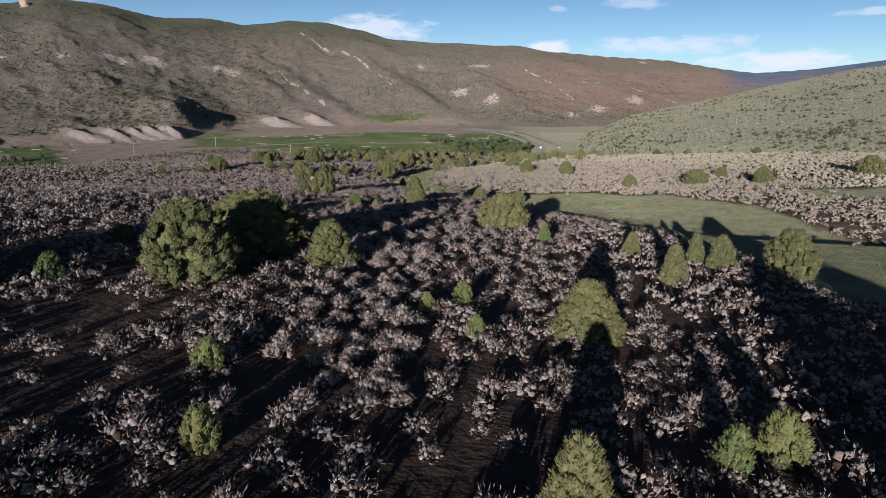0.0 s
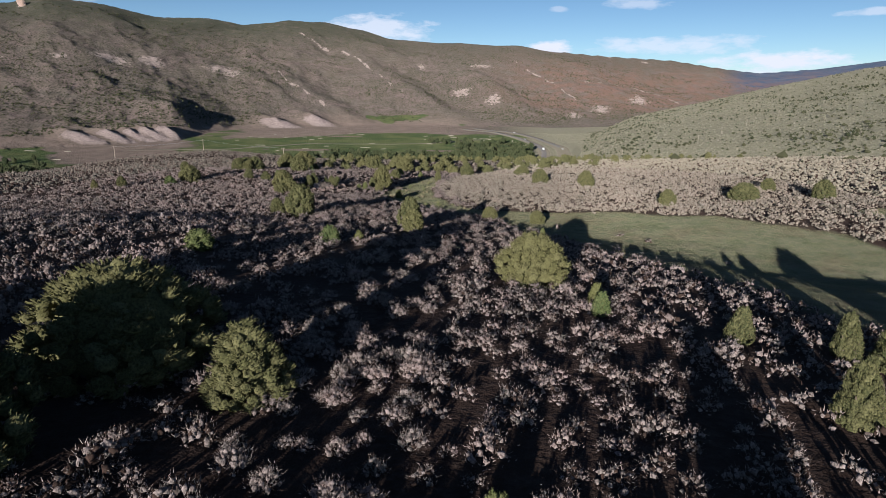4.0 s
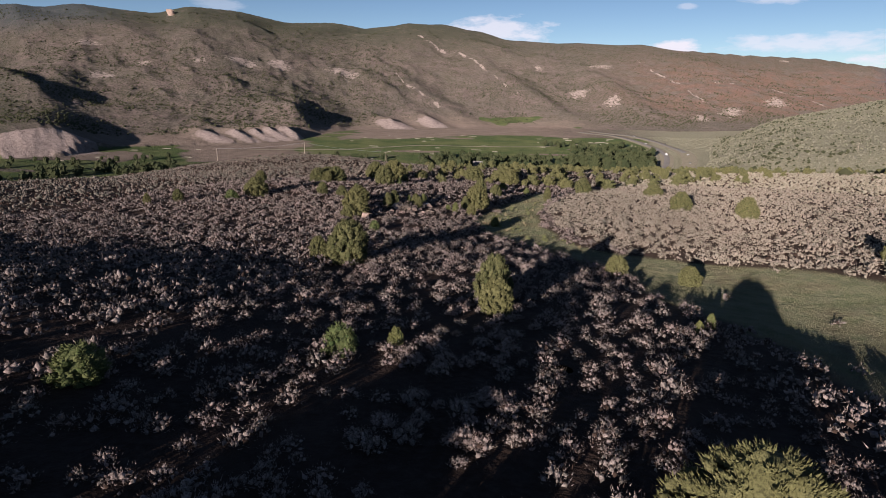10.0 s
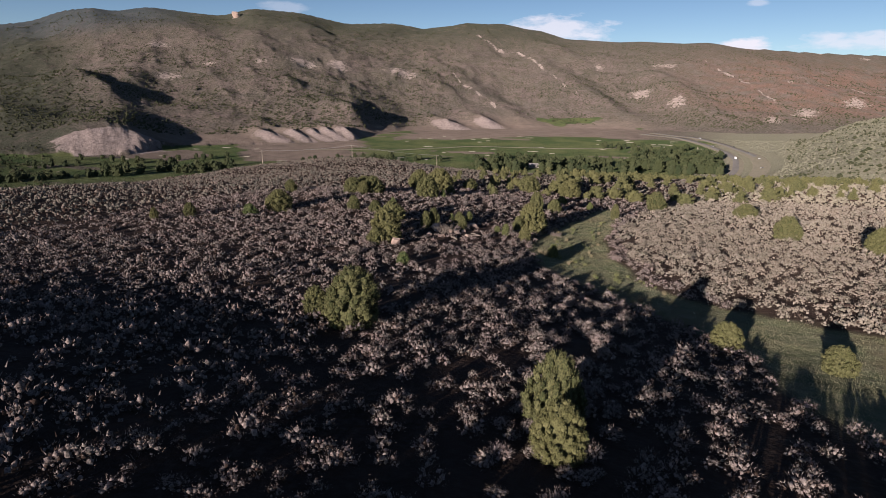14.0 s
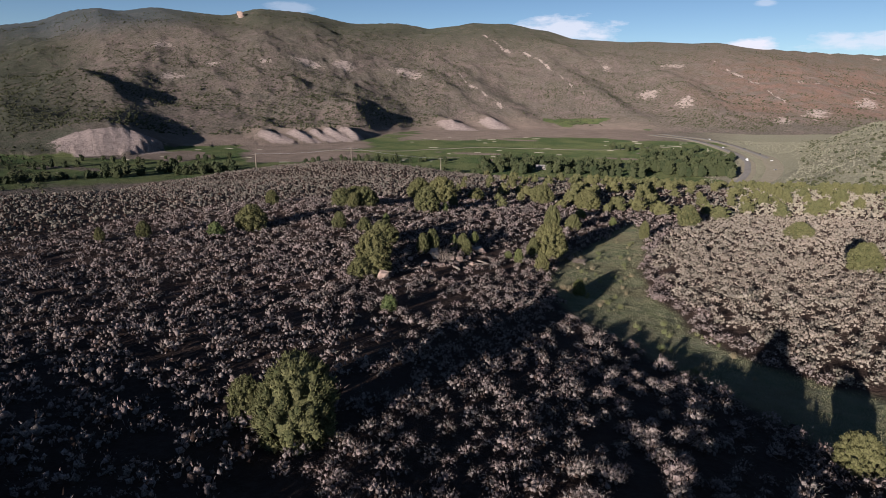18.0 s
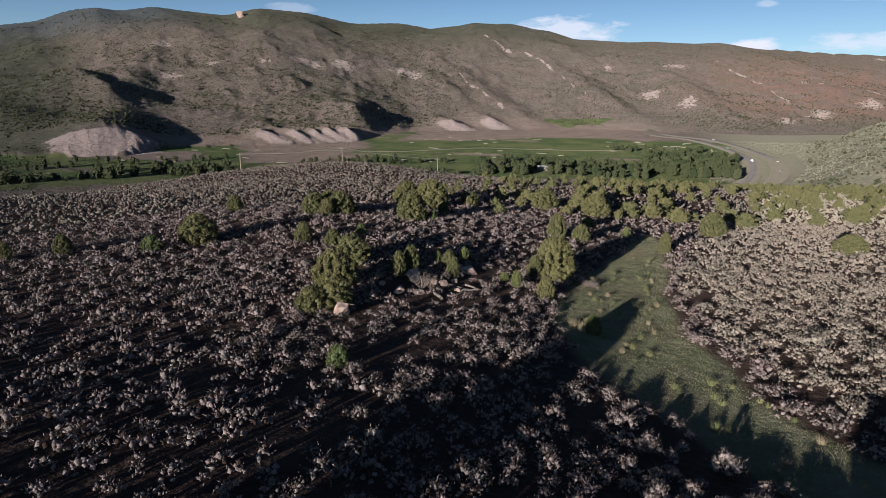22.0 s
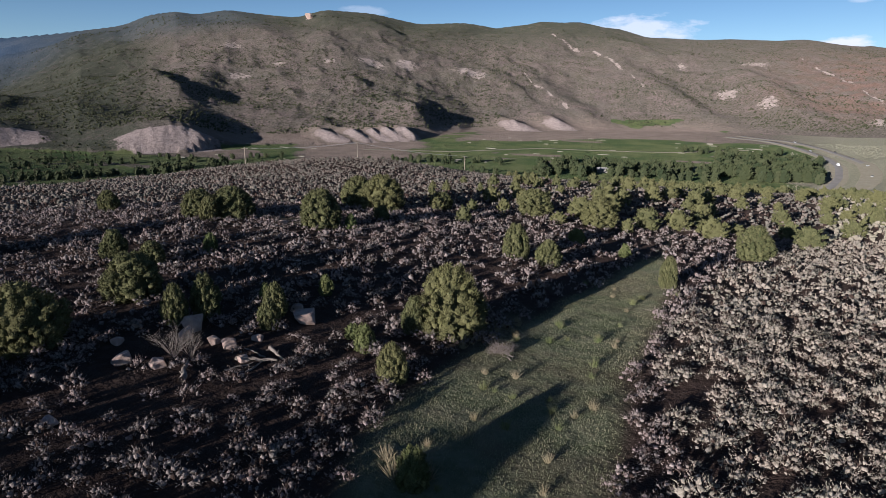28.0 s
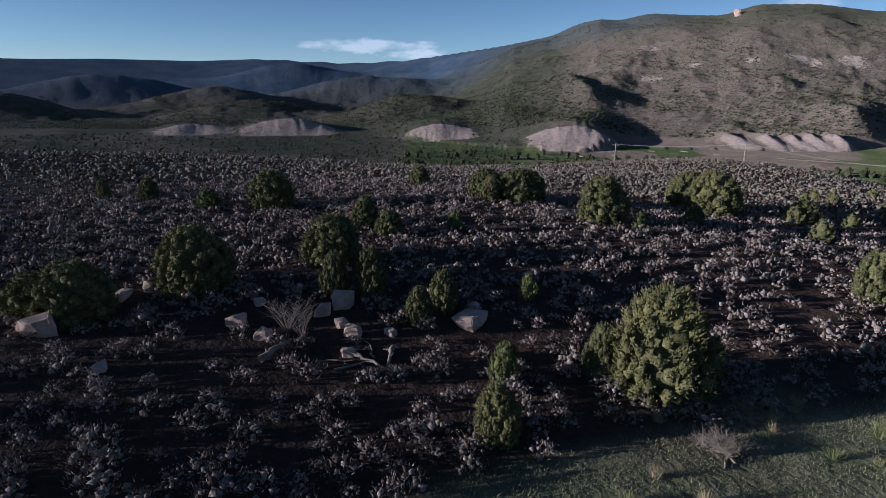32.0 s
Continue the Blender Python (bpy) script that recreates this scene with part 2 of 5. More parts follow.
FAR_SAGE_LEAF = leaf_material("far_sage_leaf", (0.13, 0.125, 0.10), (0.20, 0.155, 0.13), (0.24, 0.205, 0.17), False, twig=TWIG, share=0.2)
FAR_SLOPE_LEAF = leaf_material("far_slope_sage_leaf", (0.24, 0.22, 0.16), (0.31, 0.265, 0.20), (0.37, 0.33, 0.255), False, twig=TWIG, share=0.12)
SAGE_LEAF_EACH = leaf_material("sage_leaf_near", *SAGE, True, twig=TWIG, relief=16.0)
SAGE_STEM = plain_material("sage_stem", (0.07, 0.055, 0.045), (0.16, 0.13, 0.105), 6)
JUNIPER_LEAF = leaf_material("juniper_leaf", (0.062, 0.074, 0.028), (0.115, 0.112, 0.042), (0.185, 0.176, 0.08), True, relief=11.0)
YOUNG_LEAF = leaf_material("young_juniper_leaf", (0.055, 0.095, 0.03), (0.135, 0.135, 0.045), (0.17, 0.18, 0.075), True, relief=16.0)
WOODS_LEAF = leaf_material("distant_leaf", (0.038, 0.045, 0.022), (0.065, 0.066, 0.036), (0.08, 0.08, 0.042), False)
POPLAR_LEAF = leaf_material("cottonwood_leaf", (0.035, 0.048, 0.022), (0.058, 0.068, 0.03), (0.075, 0.083, 0.04), False)
GRASS_BLADE = leaf_material("grass_blade", (0.12, 0.14, 0.062), (0.235, 0.215, 0.125), (0.31, 0.285, 0.18), False)
HILL_SAGE = leaf_material("hillside_sage_leaf", (0.155, 0.16, 0.105), (0.235, 0.22, 0.155), (0.28, 0.26, 0.195), False)
STRAW = leaf_material("dry_straw", (0.22, 0.18, 0.10), (0.30, 0.245, 0.15), (0.36, 0.31, 0.20), True)
BARK = plain_material("juniper_bark", (0.10, 0.075, 0.055), (0.23, 0.18, 0.14), 5)
DEADWOOD = plain_material("weathered_deadwood", (0.15, 0.12, 0.098), (0.34, 0.285, 0.24), 4)
ROCK = plain_material("sandstone", (0.36, 0.26, 0.21), (0.60, 0.46, 0.38), 1.6, 0.9, 0.2, 0.7, 0.08)
POLE_WOOD = plain_material("pole_wood", (0.30, 0.25, 0.19), (0.46, 0.40, 0.32), 2)
WIRE_METAL = plain_material("wire_metal", (0.25, 0.25, 0.25), (0.4, 0.4, 0.4), 3, 0.4, 0.5)
ASPHALT = plain_material("asphalt", (0.105, 0.098, 0.09), (0.15, 0.14, 0.128), 0.15, 0.9, 0.3, 0.2, 0.01, False)
VERGE = plain_material("gravel_verge", (0.13, 0.118, 0.085), (0.19, 0.17, 0.13), 0.2, 0.95, 0.1, 0.3, 0.03, False)
SAND = plain_material("bunker_sand", (0.26, 0.24, 0.18), (0.38, 0.34, 0.27), 0.3, 0.95, 0.1, 0.2, 0.02, False)
WHITE_PAINT = plain_material("white_paint", (0.68, 0.68, 0.67), (0.8, 0.8, 0.79), 1, 0.45, 0.5, 0.02)
DARK_PAINT = plain_material("dark_paint", (0.05, 0.055, 0.065), (0.09, 0.095, 0.11), 1, 0.4, 0.5, 0.02)
GLASS = plain_material("dark_window_glass", (0.02, 0.025, 0.03), (0.04, 0.045, 0.05), 1, 0.1, 0.6, 0.0)
RUBBER = plain_material("tyre_rubber", (0.02, 0.02, 0.02), (0.035, 0.035, 0.035), 4, 0.9, 0.2)
STUCCO = plain_material("house_stucco", (0.30, 0.27, 0.23), (0.40, 0.36, 0.31), 0.8)
ROOFING = plain_material("roof_shingle", (0.20, 0.19, 0.18), (0.30, 0.28, 0.26), 1.5)


# ---- lie of the land ----
def smooth(v, a, b):
    u = np.clip((v - a) / (b - a), 0, 1)
    return u * u * (3 - 2 * u)


def hump(x, y, cx, cy, sx, sy):
    return np.exp(-((x - cx) / sx) ** 2 - ((y - cy) / sy) ** 2)


def value_noise(x, y, seed=0):
    """Smooth noise from 0 to 1 on a unit lattice."""
    ix, iy = np.floor(x).astype(np.int64), np.floor(y).astype(np.int64)
    fx, fy = x - ix, y - iy
    fx, fy = fx * fx * (3 - 2 * fx), fy * fy * (3 - 2 * fy)

    def corner(a, b):
        h = (a * 374761393 + b * 668265263 + seed * 1442695041) & 0x7FFFFFFF
        h = ((h ^ (h >> 13)) * 1274126177) & 0x7FFFFFFF
        return ((h ^ (h >> 16)) & 0xFFFF) / 65535.0

    low = corner(ix, iy) * (1 - fx) + corner(ix + 1, iy) * fx
    high = corner(ix, iy + 1) * (1 - fx) + corner(ix + 1, iy + 1) * fx
    return low * (1 - fy) + high * fy


def fractal(x, y, octaves=5, seed=0, gain=0.5):
    total, amp, norm = 0.0, 1.0, 0.0
    for i in range(octaves):
        total, norm = total + amp * value_noise(x * 2 ** i + 17.3 * i, y * 2 ** i - 9.1 * i, seed + i), norm + amp
        amp *= gain
    return total / norm


def ridged(x, y, octaves=4, seed=0):
    total, amp, norm = 0.0, 1.0, 0.0
    for i in range(octaves):
        n = 1 - np.abs(2 * value_noise(x * 2 ** i + 5.7 * i, y * 2 ** i + 3.3 * i, seed + i) - 1)
        total, norm = total + amp * n * n, norm + amp
        amp *= 0.5
    return total / norm


def gully_x(y):
    return np.interp(y, (30, 44, 52, 62, 72, 90, 105, 120, 145, 180), (70, 36, 23, 14, 6, -4, -6, -3, 6, 14))


def shelf(x, y):
    """The sagebrush shelf over which the camera flies, with its grassy gully."""
    z = np.interp(y, (-300, -50, 0, 15, 30, 40, 50, 60, 80, 100, 120, 150, 180, 230, 285, 340, 420, 540),
                  (22, 5, 2.0, 1.15, 0.45, -0.35, -1.2, -2.2, -3.7, -4.6, -5.5, -7.3, -9.6, -15.5, -23, -32.5, -46, -53))
    z = z - np.exp(-((x - gully_x(y)) / 11.0) ** 2) * smooth(y, 20, 45) * (1 - smooth(y, 130, 180))
    z = z + 0.8 * hump(x, y, -36, 112, 20, 14) + 3.1 * hump(x, y, -73, 197, 23, 26)
    z = z + 0.022 * np.clip(x - gully_x(y) - 6, 0, 80) * smooth(y, 40, 70) - 0.014 * np.clip(-x - 40, 0, 50)
    z = z - 0.06 * np.clip(x + 3, -22, 22) * (1 - smooth(y, 45, 70))
    z = z + np.interp(y, (70, 85, 95, 110, 121, 130, 151, 165, 180, 195, 230), (0.6, 0.8, 0.7, 0.1, -0.5, -0.8, -1.3, -1.8, -1.0, -0.2, -0.2)) * smooth(-x, 55, 88)
    west = smooth(-x, 78 + 14 * smooth(y, 138, 165), 215)
    z = z + (-51 - z) * west
    return z + 0.5 * (fractal(x / 9, y / 9, 4, 3) - 0.5) * 0.6


HUB = (0.0, 50.0, 7.9)
# the range across the valley: azimuth of its summits and saddles, and their height in degrees seen from the hub
SKY_AZ = (-180, -130, -94, -87, -80, -75, -71, -67, -62, -58.5, -53.5, -49, -47, -45, -43.5, -41, -38, -35.4, -33, -29, -25, -21, -18,
          -15, -12, -9.7, -7, -5, 1, 6.4, 8.5, 14, 19.5, 22.8, 26.2, 30, 36, 60, 110)
SKY_EL = (2, 2.2, 2.65, 2.85, 2.8, 3.15, 3.0, 2.9, 3.2, 3.7, 4.4, 5.2, 6.1, 6.45, 6.25, 6.75, 6.5, 6.35, 7.05, 6.85, 6.05, 6.2, 5.75,
          6.25, 6.3, 6.0, 5.4, 4.85, 4.6, 4.4, 4.0, 3.45, 3.05, 2.45, 1.95, 2.2, 3.0, 3, 2)

# where the range rises from the valley floor: azimuth and distance
FOOT_AZ = (-180, -95, -80, -62, -51, -44, -40, -34, -30, -25, -20, -10, 0, 10, 20, 35, 180)
FOOT_R = (900, 1000, 850, 800, 680, 668, 715, 735, 742, 765, 920, 1040, 1050, 1010, 1150, 1400, 1400)


def far_land(x, y):
    """Valley floor, the range behind it and the hillside across the gully. Returns height and the position up the range (0 foot, 1 crest)."""
    dx, dy = x - HUB[0], y - HUB[1]
    r, az = np.hypot(dx, dy), np.degrees(np.arctan2(dx, dy))
    foot = np.interp(az, FOOT_AZ, FOOT_R)
    crest = np.interp(az, (-180, -95, -75, -60, -50, -45, -33, -20, -5, 10, 20, 30, 180), (3000, 3000, 2950, 2700, 2100, 1750, 1600, 1750, 1900, 2000, 2250, 2600, 2700))
    t = (r - foot) / (crest - foot)
    drift = az + 16 * (fractal(x / 190, y / 190, 4, 15) - 0.5) * (1 - smooth(t, 0.72, 0.98))
    top = HUB[2] + crest * np.tan(np.radians(sum(np.interp(drift + k * (1 - 0.85 * smooth(t, 0.6, 0.95)), SKY_AZ, SKY_EL) for k in (-4, -2, 0, 2, 4)) / 5))
    u = np.clip(t, 0, 1)
    z = -46 + (top + 46) * (0.8 * u ** np.interp(az, (-66, -52), (3.4, 1.25)) + 0.2 * smooth(u, 0, 1) ** np.interp(az, (-66, -52), (2.0, 1.0)))
    side = np.radians(az) * 1200 + 70 * (fractal(az / 7, r / 240, 4, 11) - 0.5)
    calm = np.interp(az, (-64, -48), (0.7, 1.0))
    body = np.sin(np.pi * np.clip(t, 0, 1)) ** 0.8 * (1 - 0.85 * smooth(t, 0.55, 0.95))
    z = z + body * calm * (12 * (ridged(side / 170, r / 430, 3, 21) - 0.5) + 5 * (ridged(side / 46, r / 120, 4, 31) - 0.5))
    z = z + body * 13 * (fractal(x / 42, y / 42, 5, 41, 0.55) - 0.5)
    z = z - np.clip(r - crest, 0, 3000) * 0.2
    # eroded clay bluffs at the foot, and the wooded spurs that rise behind them
    for a, wide, tall in BLUFFS:
        rf = np.interp(a, FOOT_AZ, FOOT_R)
        slant = 0.5 if wide < 40 else 0.12
        off = np.radians(az - a) * rf + slant * (r - rf - 25)
        narrow = wide < 40
        front = np.clip((r - rf - (14 * (fractal(az * 0.7, az * 0, 2, 57) - 0.5))) / (40 if narrow else 34), 0, 1) ** 0.8 * (1 - smooth(r, rf + (40 if narrow else 70), rf + (110 if narrow else 210)))
        rills = 0.92 + (0.16 if narrow else 0.07) * (ridged(az * 1.2 + r / 60, r / 900, 2, 51) + ridged(az * 1.9 + r / 70, r / 700, 2, 52) - 0.5)
        z = z + tall * np.exp(-np.abs(off / wide) ** (1.5 if narrow else 2.3)) * front * rills
    for a, rr, left, right, deep, tall, slant in SPURS:
        off = np.radians(az - a) * rr + slant * (r - rr) + 14 * (fractal(r / 60, az / 9, 3, 53) - 0.5)
        z = z + tall * np.exp(-(off / np.where(off < 0, left, right)) ** 2 - ((r - rr) / deep) ** 2) * (0.9 + 0.2 * fractal(az / 3, r / 90, 4, 55))
    # the hillside on the other side of the gully, up which a line of poles climbs
    reach = np.interp(az, (0, 7.6, 13.6, 19, 24, 30, 45, 90, 180), (640, 660, 700, 760, 820, 880, 800, 500, 450))
    brow = HUB[2] + reach * np.tan(np.radians(np.interp(az, (0, 7.6, 13.6, 19.2, 24.4, 28.3, 34.3, 45, 60, 90, 180), (-5.5, -4.1, -2.6, -1.3, -0.05, 0.95, 2.25, 3.6, 4.6, 4.5, 3.0))))
    k = np.clip(r / 240, 1, None)
    start = shelf(HUB[0] + dx / k, HUB[1] + dy / k)
    v = np.clip((r - 240) / (reach - 240), 0, 1)
    hill = start + (brow - start) * v ** np.interp(az, (0, 8, 20, 30), (0.45, 0.6, 1.1, 1.4))
    hill = hill + 5 * np.sin(np.pi * v) * (fractal(x / 55, y / 55, 4, 61) - 0.5) - np.clip(r - reach, 0, 400) * 0.3
    hill = np.where(az > 6, hill, -60)
    return z, t, hill, r, az


# clay bluffs: azimuth, half width, height; spurs: azimuth, distance, half widths to either side, half depth, height, slant
BLUFFS = ((-79, 44, 14), (-71, 58, 22), (-57.3, 40, 15), (-45.3, 45, 17), (-32.3, 15, 9), (-29.9, 12, 8), (-28.2, 9, 7), (-26.9, 10, 9), (-25.4, 12, 10), (-15.8, 28, 11), (-12.3, 22, 11))
SPURS = ((-46.6, 1050, 120, 28, 170, 25, 0.25), (-52.5, 900, 90, 60, 110, 16, 0.2), (-61, 1150, 120, 120, 200, 50, 0), (-25.6, 930, 60, 20, 60, 16, 0.3), (-75, 1350, 150, 150, 160, 40, 0),
         (-17.5, 1230, 110, 40, 130, 12, 0.5), (-12, 1190, 90, 40, 130, 10, 0.5), (-3.5, 1330, 70, 45, 200, 16, 0.5), (-33.5, 1330, 90, 50, 150, 10, 0.3), (-39, 1400, 80, 45, 150, 12, 0.3),
         (4.5, 1350, 60, 40, 170, 18, 0.3), (-66, 1900, 230, 230, 130, 75, 0), (-78, 1700, 190, 190, 120, 62, 0), (-87, 2050, 260, 260, 130, 78, 0), (-94, 1500, 150, 150, 120, 50, 0), (-72.5, 2450, 230, 230, 120, 70, 0))


def land(x, y):
    z = shelf(x, y)
    away = np.hypot(x - HUB[0], y - HUB[1]) > 235
    if away.any():
        z = z.copy()
        z[away] = outer_land(x[away], y[away], z[away])
    return z


def outer_land(x, y, near):
    z, t, hill, r, az = far_land(x, y)
    w = smooth(az, 9, 18)
    r_in = smooth(r, 240, 330)
    base = near + (np.maximum(hill, -52) - near) * w * r_in
    out = smooth(r, 480, 560)
    flat = -53 + 9 * smooth(r, 500, 900) + 1.5 * (fractal(x / 80, y / 80, 3, 71) - 0.5) + 34 * np.exp(-((az + 101) / 11) ** 2 - ((r - 430) / 120) ** 2)
    base = np.maximum(base, flat) * (1 - out) + np.where(w > 0.01, np.maximum(np.maximum(hill, flat) * w + flat * (1 - w), flat), flat) * out
    return np.where(t > 0, np.maximum(base, z), base)


def height_at(x, y):
    return float(land(np.array([float(x)]), np.array([float(y)]))[0])


def sandy_bank(x, y):
    """1 on the bare tan bank and trail below the knoll."""
    trail = np.exp(-((y - 116.3 - 0.1 * (x + 31)) / 0.6) ** 2 - ((x + 31.5) / 3.2) ** 2) * 0.75
    return np.maximum(trail, np.exp(-((x + 28.2) / 1.1) ** 2 - ((y - 115.0) / 0.9) ** 2))


def grass_mask(x, y):
    """1 where the gully and its meadow are grassy instead of covered in sage."""
    c = np.interp(y, (24, 31, 40, 50, 60, 68, 74, 80, 85, 92, 100, 109, 118, 126), (21, 23, 25, 22, 19, 15, 9, 1.5, -3, -5.3, -5.9, -4.5, -3.6, -3))
    w = np.interp(y, (22, 28, 40, 50, 60, 68, 74, 80, 92, 100, 109, 118, 126), (0, 5, 8.5, 10.5, 11, 9.5, 6, 3.0, 3.3, 3.0, 2.6, 1.7, 0))
    edge = w * (1 + 0.5 * (fractal(x / 5, y / 5, 3, 81) - 0.5)) - np.abs(x - c)
    second = 1 - ((x - 50) / 14) ** 2 - ((y - 68) / 5) ** 2
    return np.maximum(smooth(edge, -0.5, 0.7), smooth(second + 0.8 * (fractal(x / 4, y / 4, 3, 82) - 0.5), 0.1, 0.4))


# ---- mesh helpers ----
def link_mesh(name, verts, faces, material, parent=None, label="", soft=False, attrs=None):
    """One mesh object from arrays of corners (metres) and of faces with 3 or 4 corners each."""
    me = bpy.data.meshes.new(name)
    verts, faces = np.asarray(verts, np.float32), np.asarray(faces, np.int32)
    n, m = len(faces), faces.shape[1]
    me.vertices.add(len(verts))
    me.vertices.foreach_set("co", verts.ravel())
    me.loops.add(n * m)
    me.loops.foreach_set("vertex_index", faces.ravel())
    me.polygons.add(n)
    me.polygons.foreach_set("loop_start", np.arange(0, n * m, m, dtype=np.int32))
    me.polygons.foreach_set("use_smooth", np.full(n, soft))
    for key, values in (attrs or {}).items():
        me.attributes.new(key, "FLOAT", "POINT").data.foreach_set("value", np.asarray(values, np.float32))
    me.update(calc_edges=True)
    me.materials.append(material)
    ob = new(name, me)
    if parent is not None:
        ob.parent = parent
    if label:
        tagged(ob, label)
    return ob


def part(name, bm, material, parent, label="", soft=False):
    """Links a bmesh as one mesh object under a thing."""
    me = bpy.data.meshes.new(name)
    bm.to_mesh(me)
    bm.free()
    for p in me.polygons:
        p.use_smooth = soft
    me.materials.append(material)
    ob = new(name, me)
    if parent is not None:
        ob.parent = parent
    if label:
        tagged(ob, label)
    return ob


def thing(name, label, category, group="", at=None):
    ob = new(name)
    ob.empty_display_size = 0.1
    if at is not None:
        ob.matrix_basis = at
    return tagged(ob, label, category, group)


def gather(pieces):
    """Joins (verts, faces) pairs into one pair."""
    vs, fs, k = [], [], 0
    for v, f in pieces:
        vs.append(v)
        fs.append(np.asarray(f) + k)
        k += len(v)
    return np.concatenate(vs), np.concatenate(fs)


def tube(points, radii, sides=6):
    """A tapered tube along points, as quads."""
    pts, out_v, out_f = [Vector(p) for p in points], [], []
    for i, p in enumerate(pts):
        d = (pts[min(i + 1, len(pts) - 1)] - pts[max(i - 1, 0)]).normalized()
        a = d.orthogonal().normalized()
        b = d.cross(a)
        for s in range(sides):
            g = 2 * math.pi * s / sides
            out_v.append(p + (a * math.cos(g) + b * math.sin(g)) * radii[i])
    for i in range(len(pts) - 1):
        for s in range(sides):
            a, b = i * sides + s, i * sides + (s + 1) % sides
            out_f.append((a, b, b + sides, a + sides))
    return np.array([tuple(v) for v in out_v]), np.array(out_f)


def leaves(rng, origin, heading, length, width):
    """Pointed leaf blades, one face each, turned every way about their headings."""
    n = len(origin)
    d = heading / np.linalg.norm(heading, axis=1, keepdims=True)
    ref = np.where(np.abs(d[:, 2:3]) < 0.9, np.array([[0, 0, 1.0]]), np.array([[1.0, 0, 0]]))
    a = np.cross(d, ref)
    a /= np.linalg.norm(a, axis=1, keepdims=True)
    b = np.cross(d, a)
    g = rng.uniform(0, 6.283, n)
    side = (a * np.cos(g)[:, None] + b * np.sin(g)[:, None]) * width[:, None]
    v = np.empty((n, 3, 3))
    v[:, 0], v[:, 1], v[:, 2] = origin - side, origin + side, origin + d * length[:, None]
    return v.reshape(-1, 3), np.arange(3 * n).reshape(n, 3)


def blob(sides, rings, size, at, rng, rough=0.15):
    """A closed uneven ball, as triangles."""
    v, f = [(0, 0, -1)], []
    for i in range(1, rings):
        th = math.pi * i / rings - math.pi / 2
        for s in range(sides):
            g = 2 * math.pi * (s + 0.5 * (i % 2)) / sides
            k = 1 + rng.uniform(-rough, rough)
            v.append((math.cos(th) * math.cos(g) * k, math.cos(th) * math.sin(g) * k, math.sin(th) * k))
    v.append((0, 0, 1))
    for s in range(sides):
        f.append((0, 1 + (s + 1) % sides, 1 + s))
        f.append((len(v) - 1, len(v) - 1 - sides + s, len(v) - 1 - sides + (s + 1) % sides))
    for i in range(rings - 2):
        for s in range(sides):
            a, b = 1 + i * sides + s, 1 + i * sides + (s + 1) % sides
            f += [(a, b, b + sides), (a, b + sides, a + sides)]
    return np.array(v) * np.array(size) + np.array(at), np.array(f)


def strew(templates, x, y, z, size, turn, rng, tall=None):
    """Many copies of template meshes in one pair of arrays, with a random tone for each copy."""
    vs, fs, tones, k = [], [], [], 0
    which = rng.integers(0, len(templates), len(x))
    tall = np.ones(len(x)) if tall is None else tall
    for i, (tv, tf) in enumerate(templates):
        pick = np.nonzero(which == i)[0]
        if not len(pick):
            continue
        c, s, sz = np.cos(turn[pick])[:, None], np.sin(turn[pick])[:, None], size[pick][:, None]
        px = (tv[None, :, 0] * c - tv[None, :, 1] * s) * sz + x[pick][:, None]
        py = (tv[None, :, 0] * s + tv[None, :, 1] * c) * sz + y[pick][:, None]
        pz = tv[None, :, 2] * sz * tall[pick][:, None] + z[pick][:, None]
        vs.append(np.stack([px, py, pz], -1).reshape(-1, 3))
        fs.append((tf[None] + (np.arange(len(pick)) * len(tv))[:, None, None]).reshape(-1, 3) + k)
        tones.append(np.repeat(rng.uniform(0, 1, len(pick)), len(tv)))
        k += len(pick) * len(tv)
    return np.concatenate(vs), np.concatenate(fs), np.concatenate(tones)


# ---- ground: one sheet to the horizon ----
# bare rock on the range: azimuth, distance, half width (degrees), half depth; and ledges as lines of azimuth and distance
ROCK_PATCHES = ((-40.7, 1301, 1.0, 30), (-40.1, 1110, 1.2, 20), (-29.0, 1205, 1.5, 30), (-25.9, 1239, 1.2, 34), (-36.7, 1165, 0.7, 14), (-32.6, 1175, 0.6, 14), (-20.3, 1274, 1.6, 32), (-22.0, 900, 0.9, 16),
                (-2.6, 1575, 0.5, 20), (2.8, 1640, 1.2, 36), (-34.35, 1563, 0.3, 16), (1.1, 1360, 1.0, 40), (4.1, 1258, 0.8, 36), (14.0, 1326, 1.0, 50), (11.7, 1204, 0.8, 50), (17.2, 1459, 1.0, 40))
LEDGES = (((-13.7, 1690), (-11.5, 1625), (-9.5, 1591), (-8.2, 1529), (-6.2, 1381), (-4.4, 1296)), ((6.0, 1759), (7.6, 1613), (9.8, 1494), (12.0, 1344), (14.0, 1244)),
          ((11.2, 1558), (13.7, 1560), (15.6, 1640), (18.2, 1617), (20.6, 1491)), ((-17.3, 1437), (-14.7, 1272), (-12.1, 1182), (-10.8, 1129)), ((13.0, 2060), (15.3, 2090), (18, 2100)))


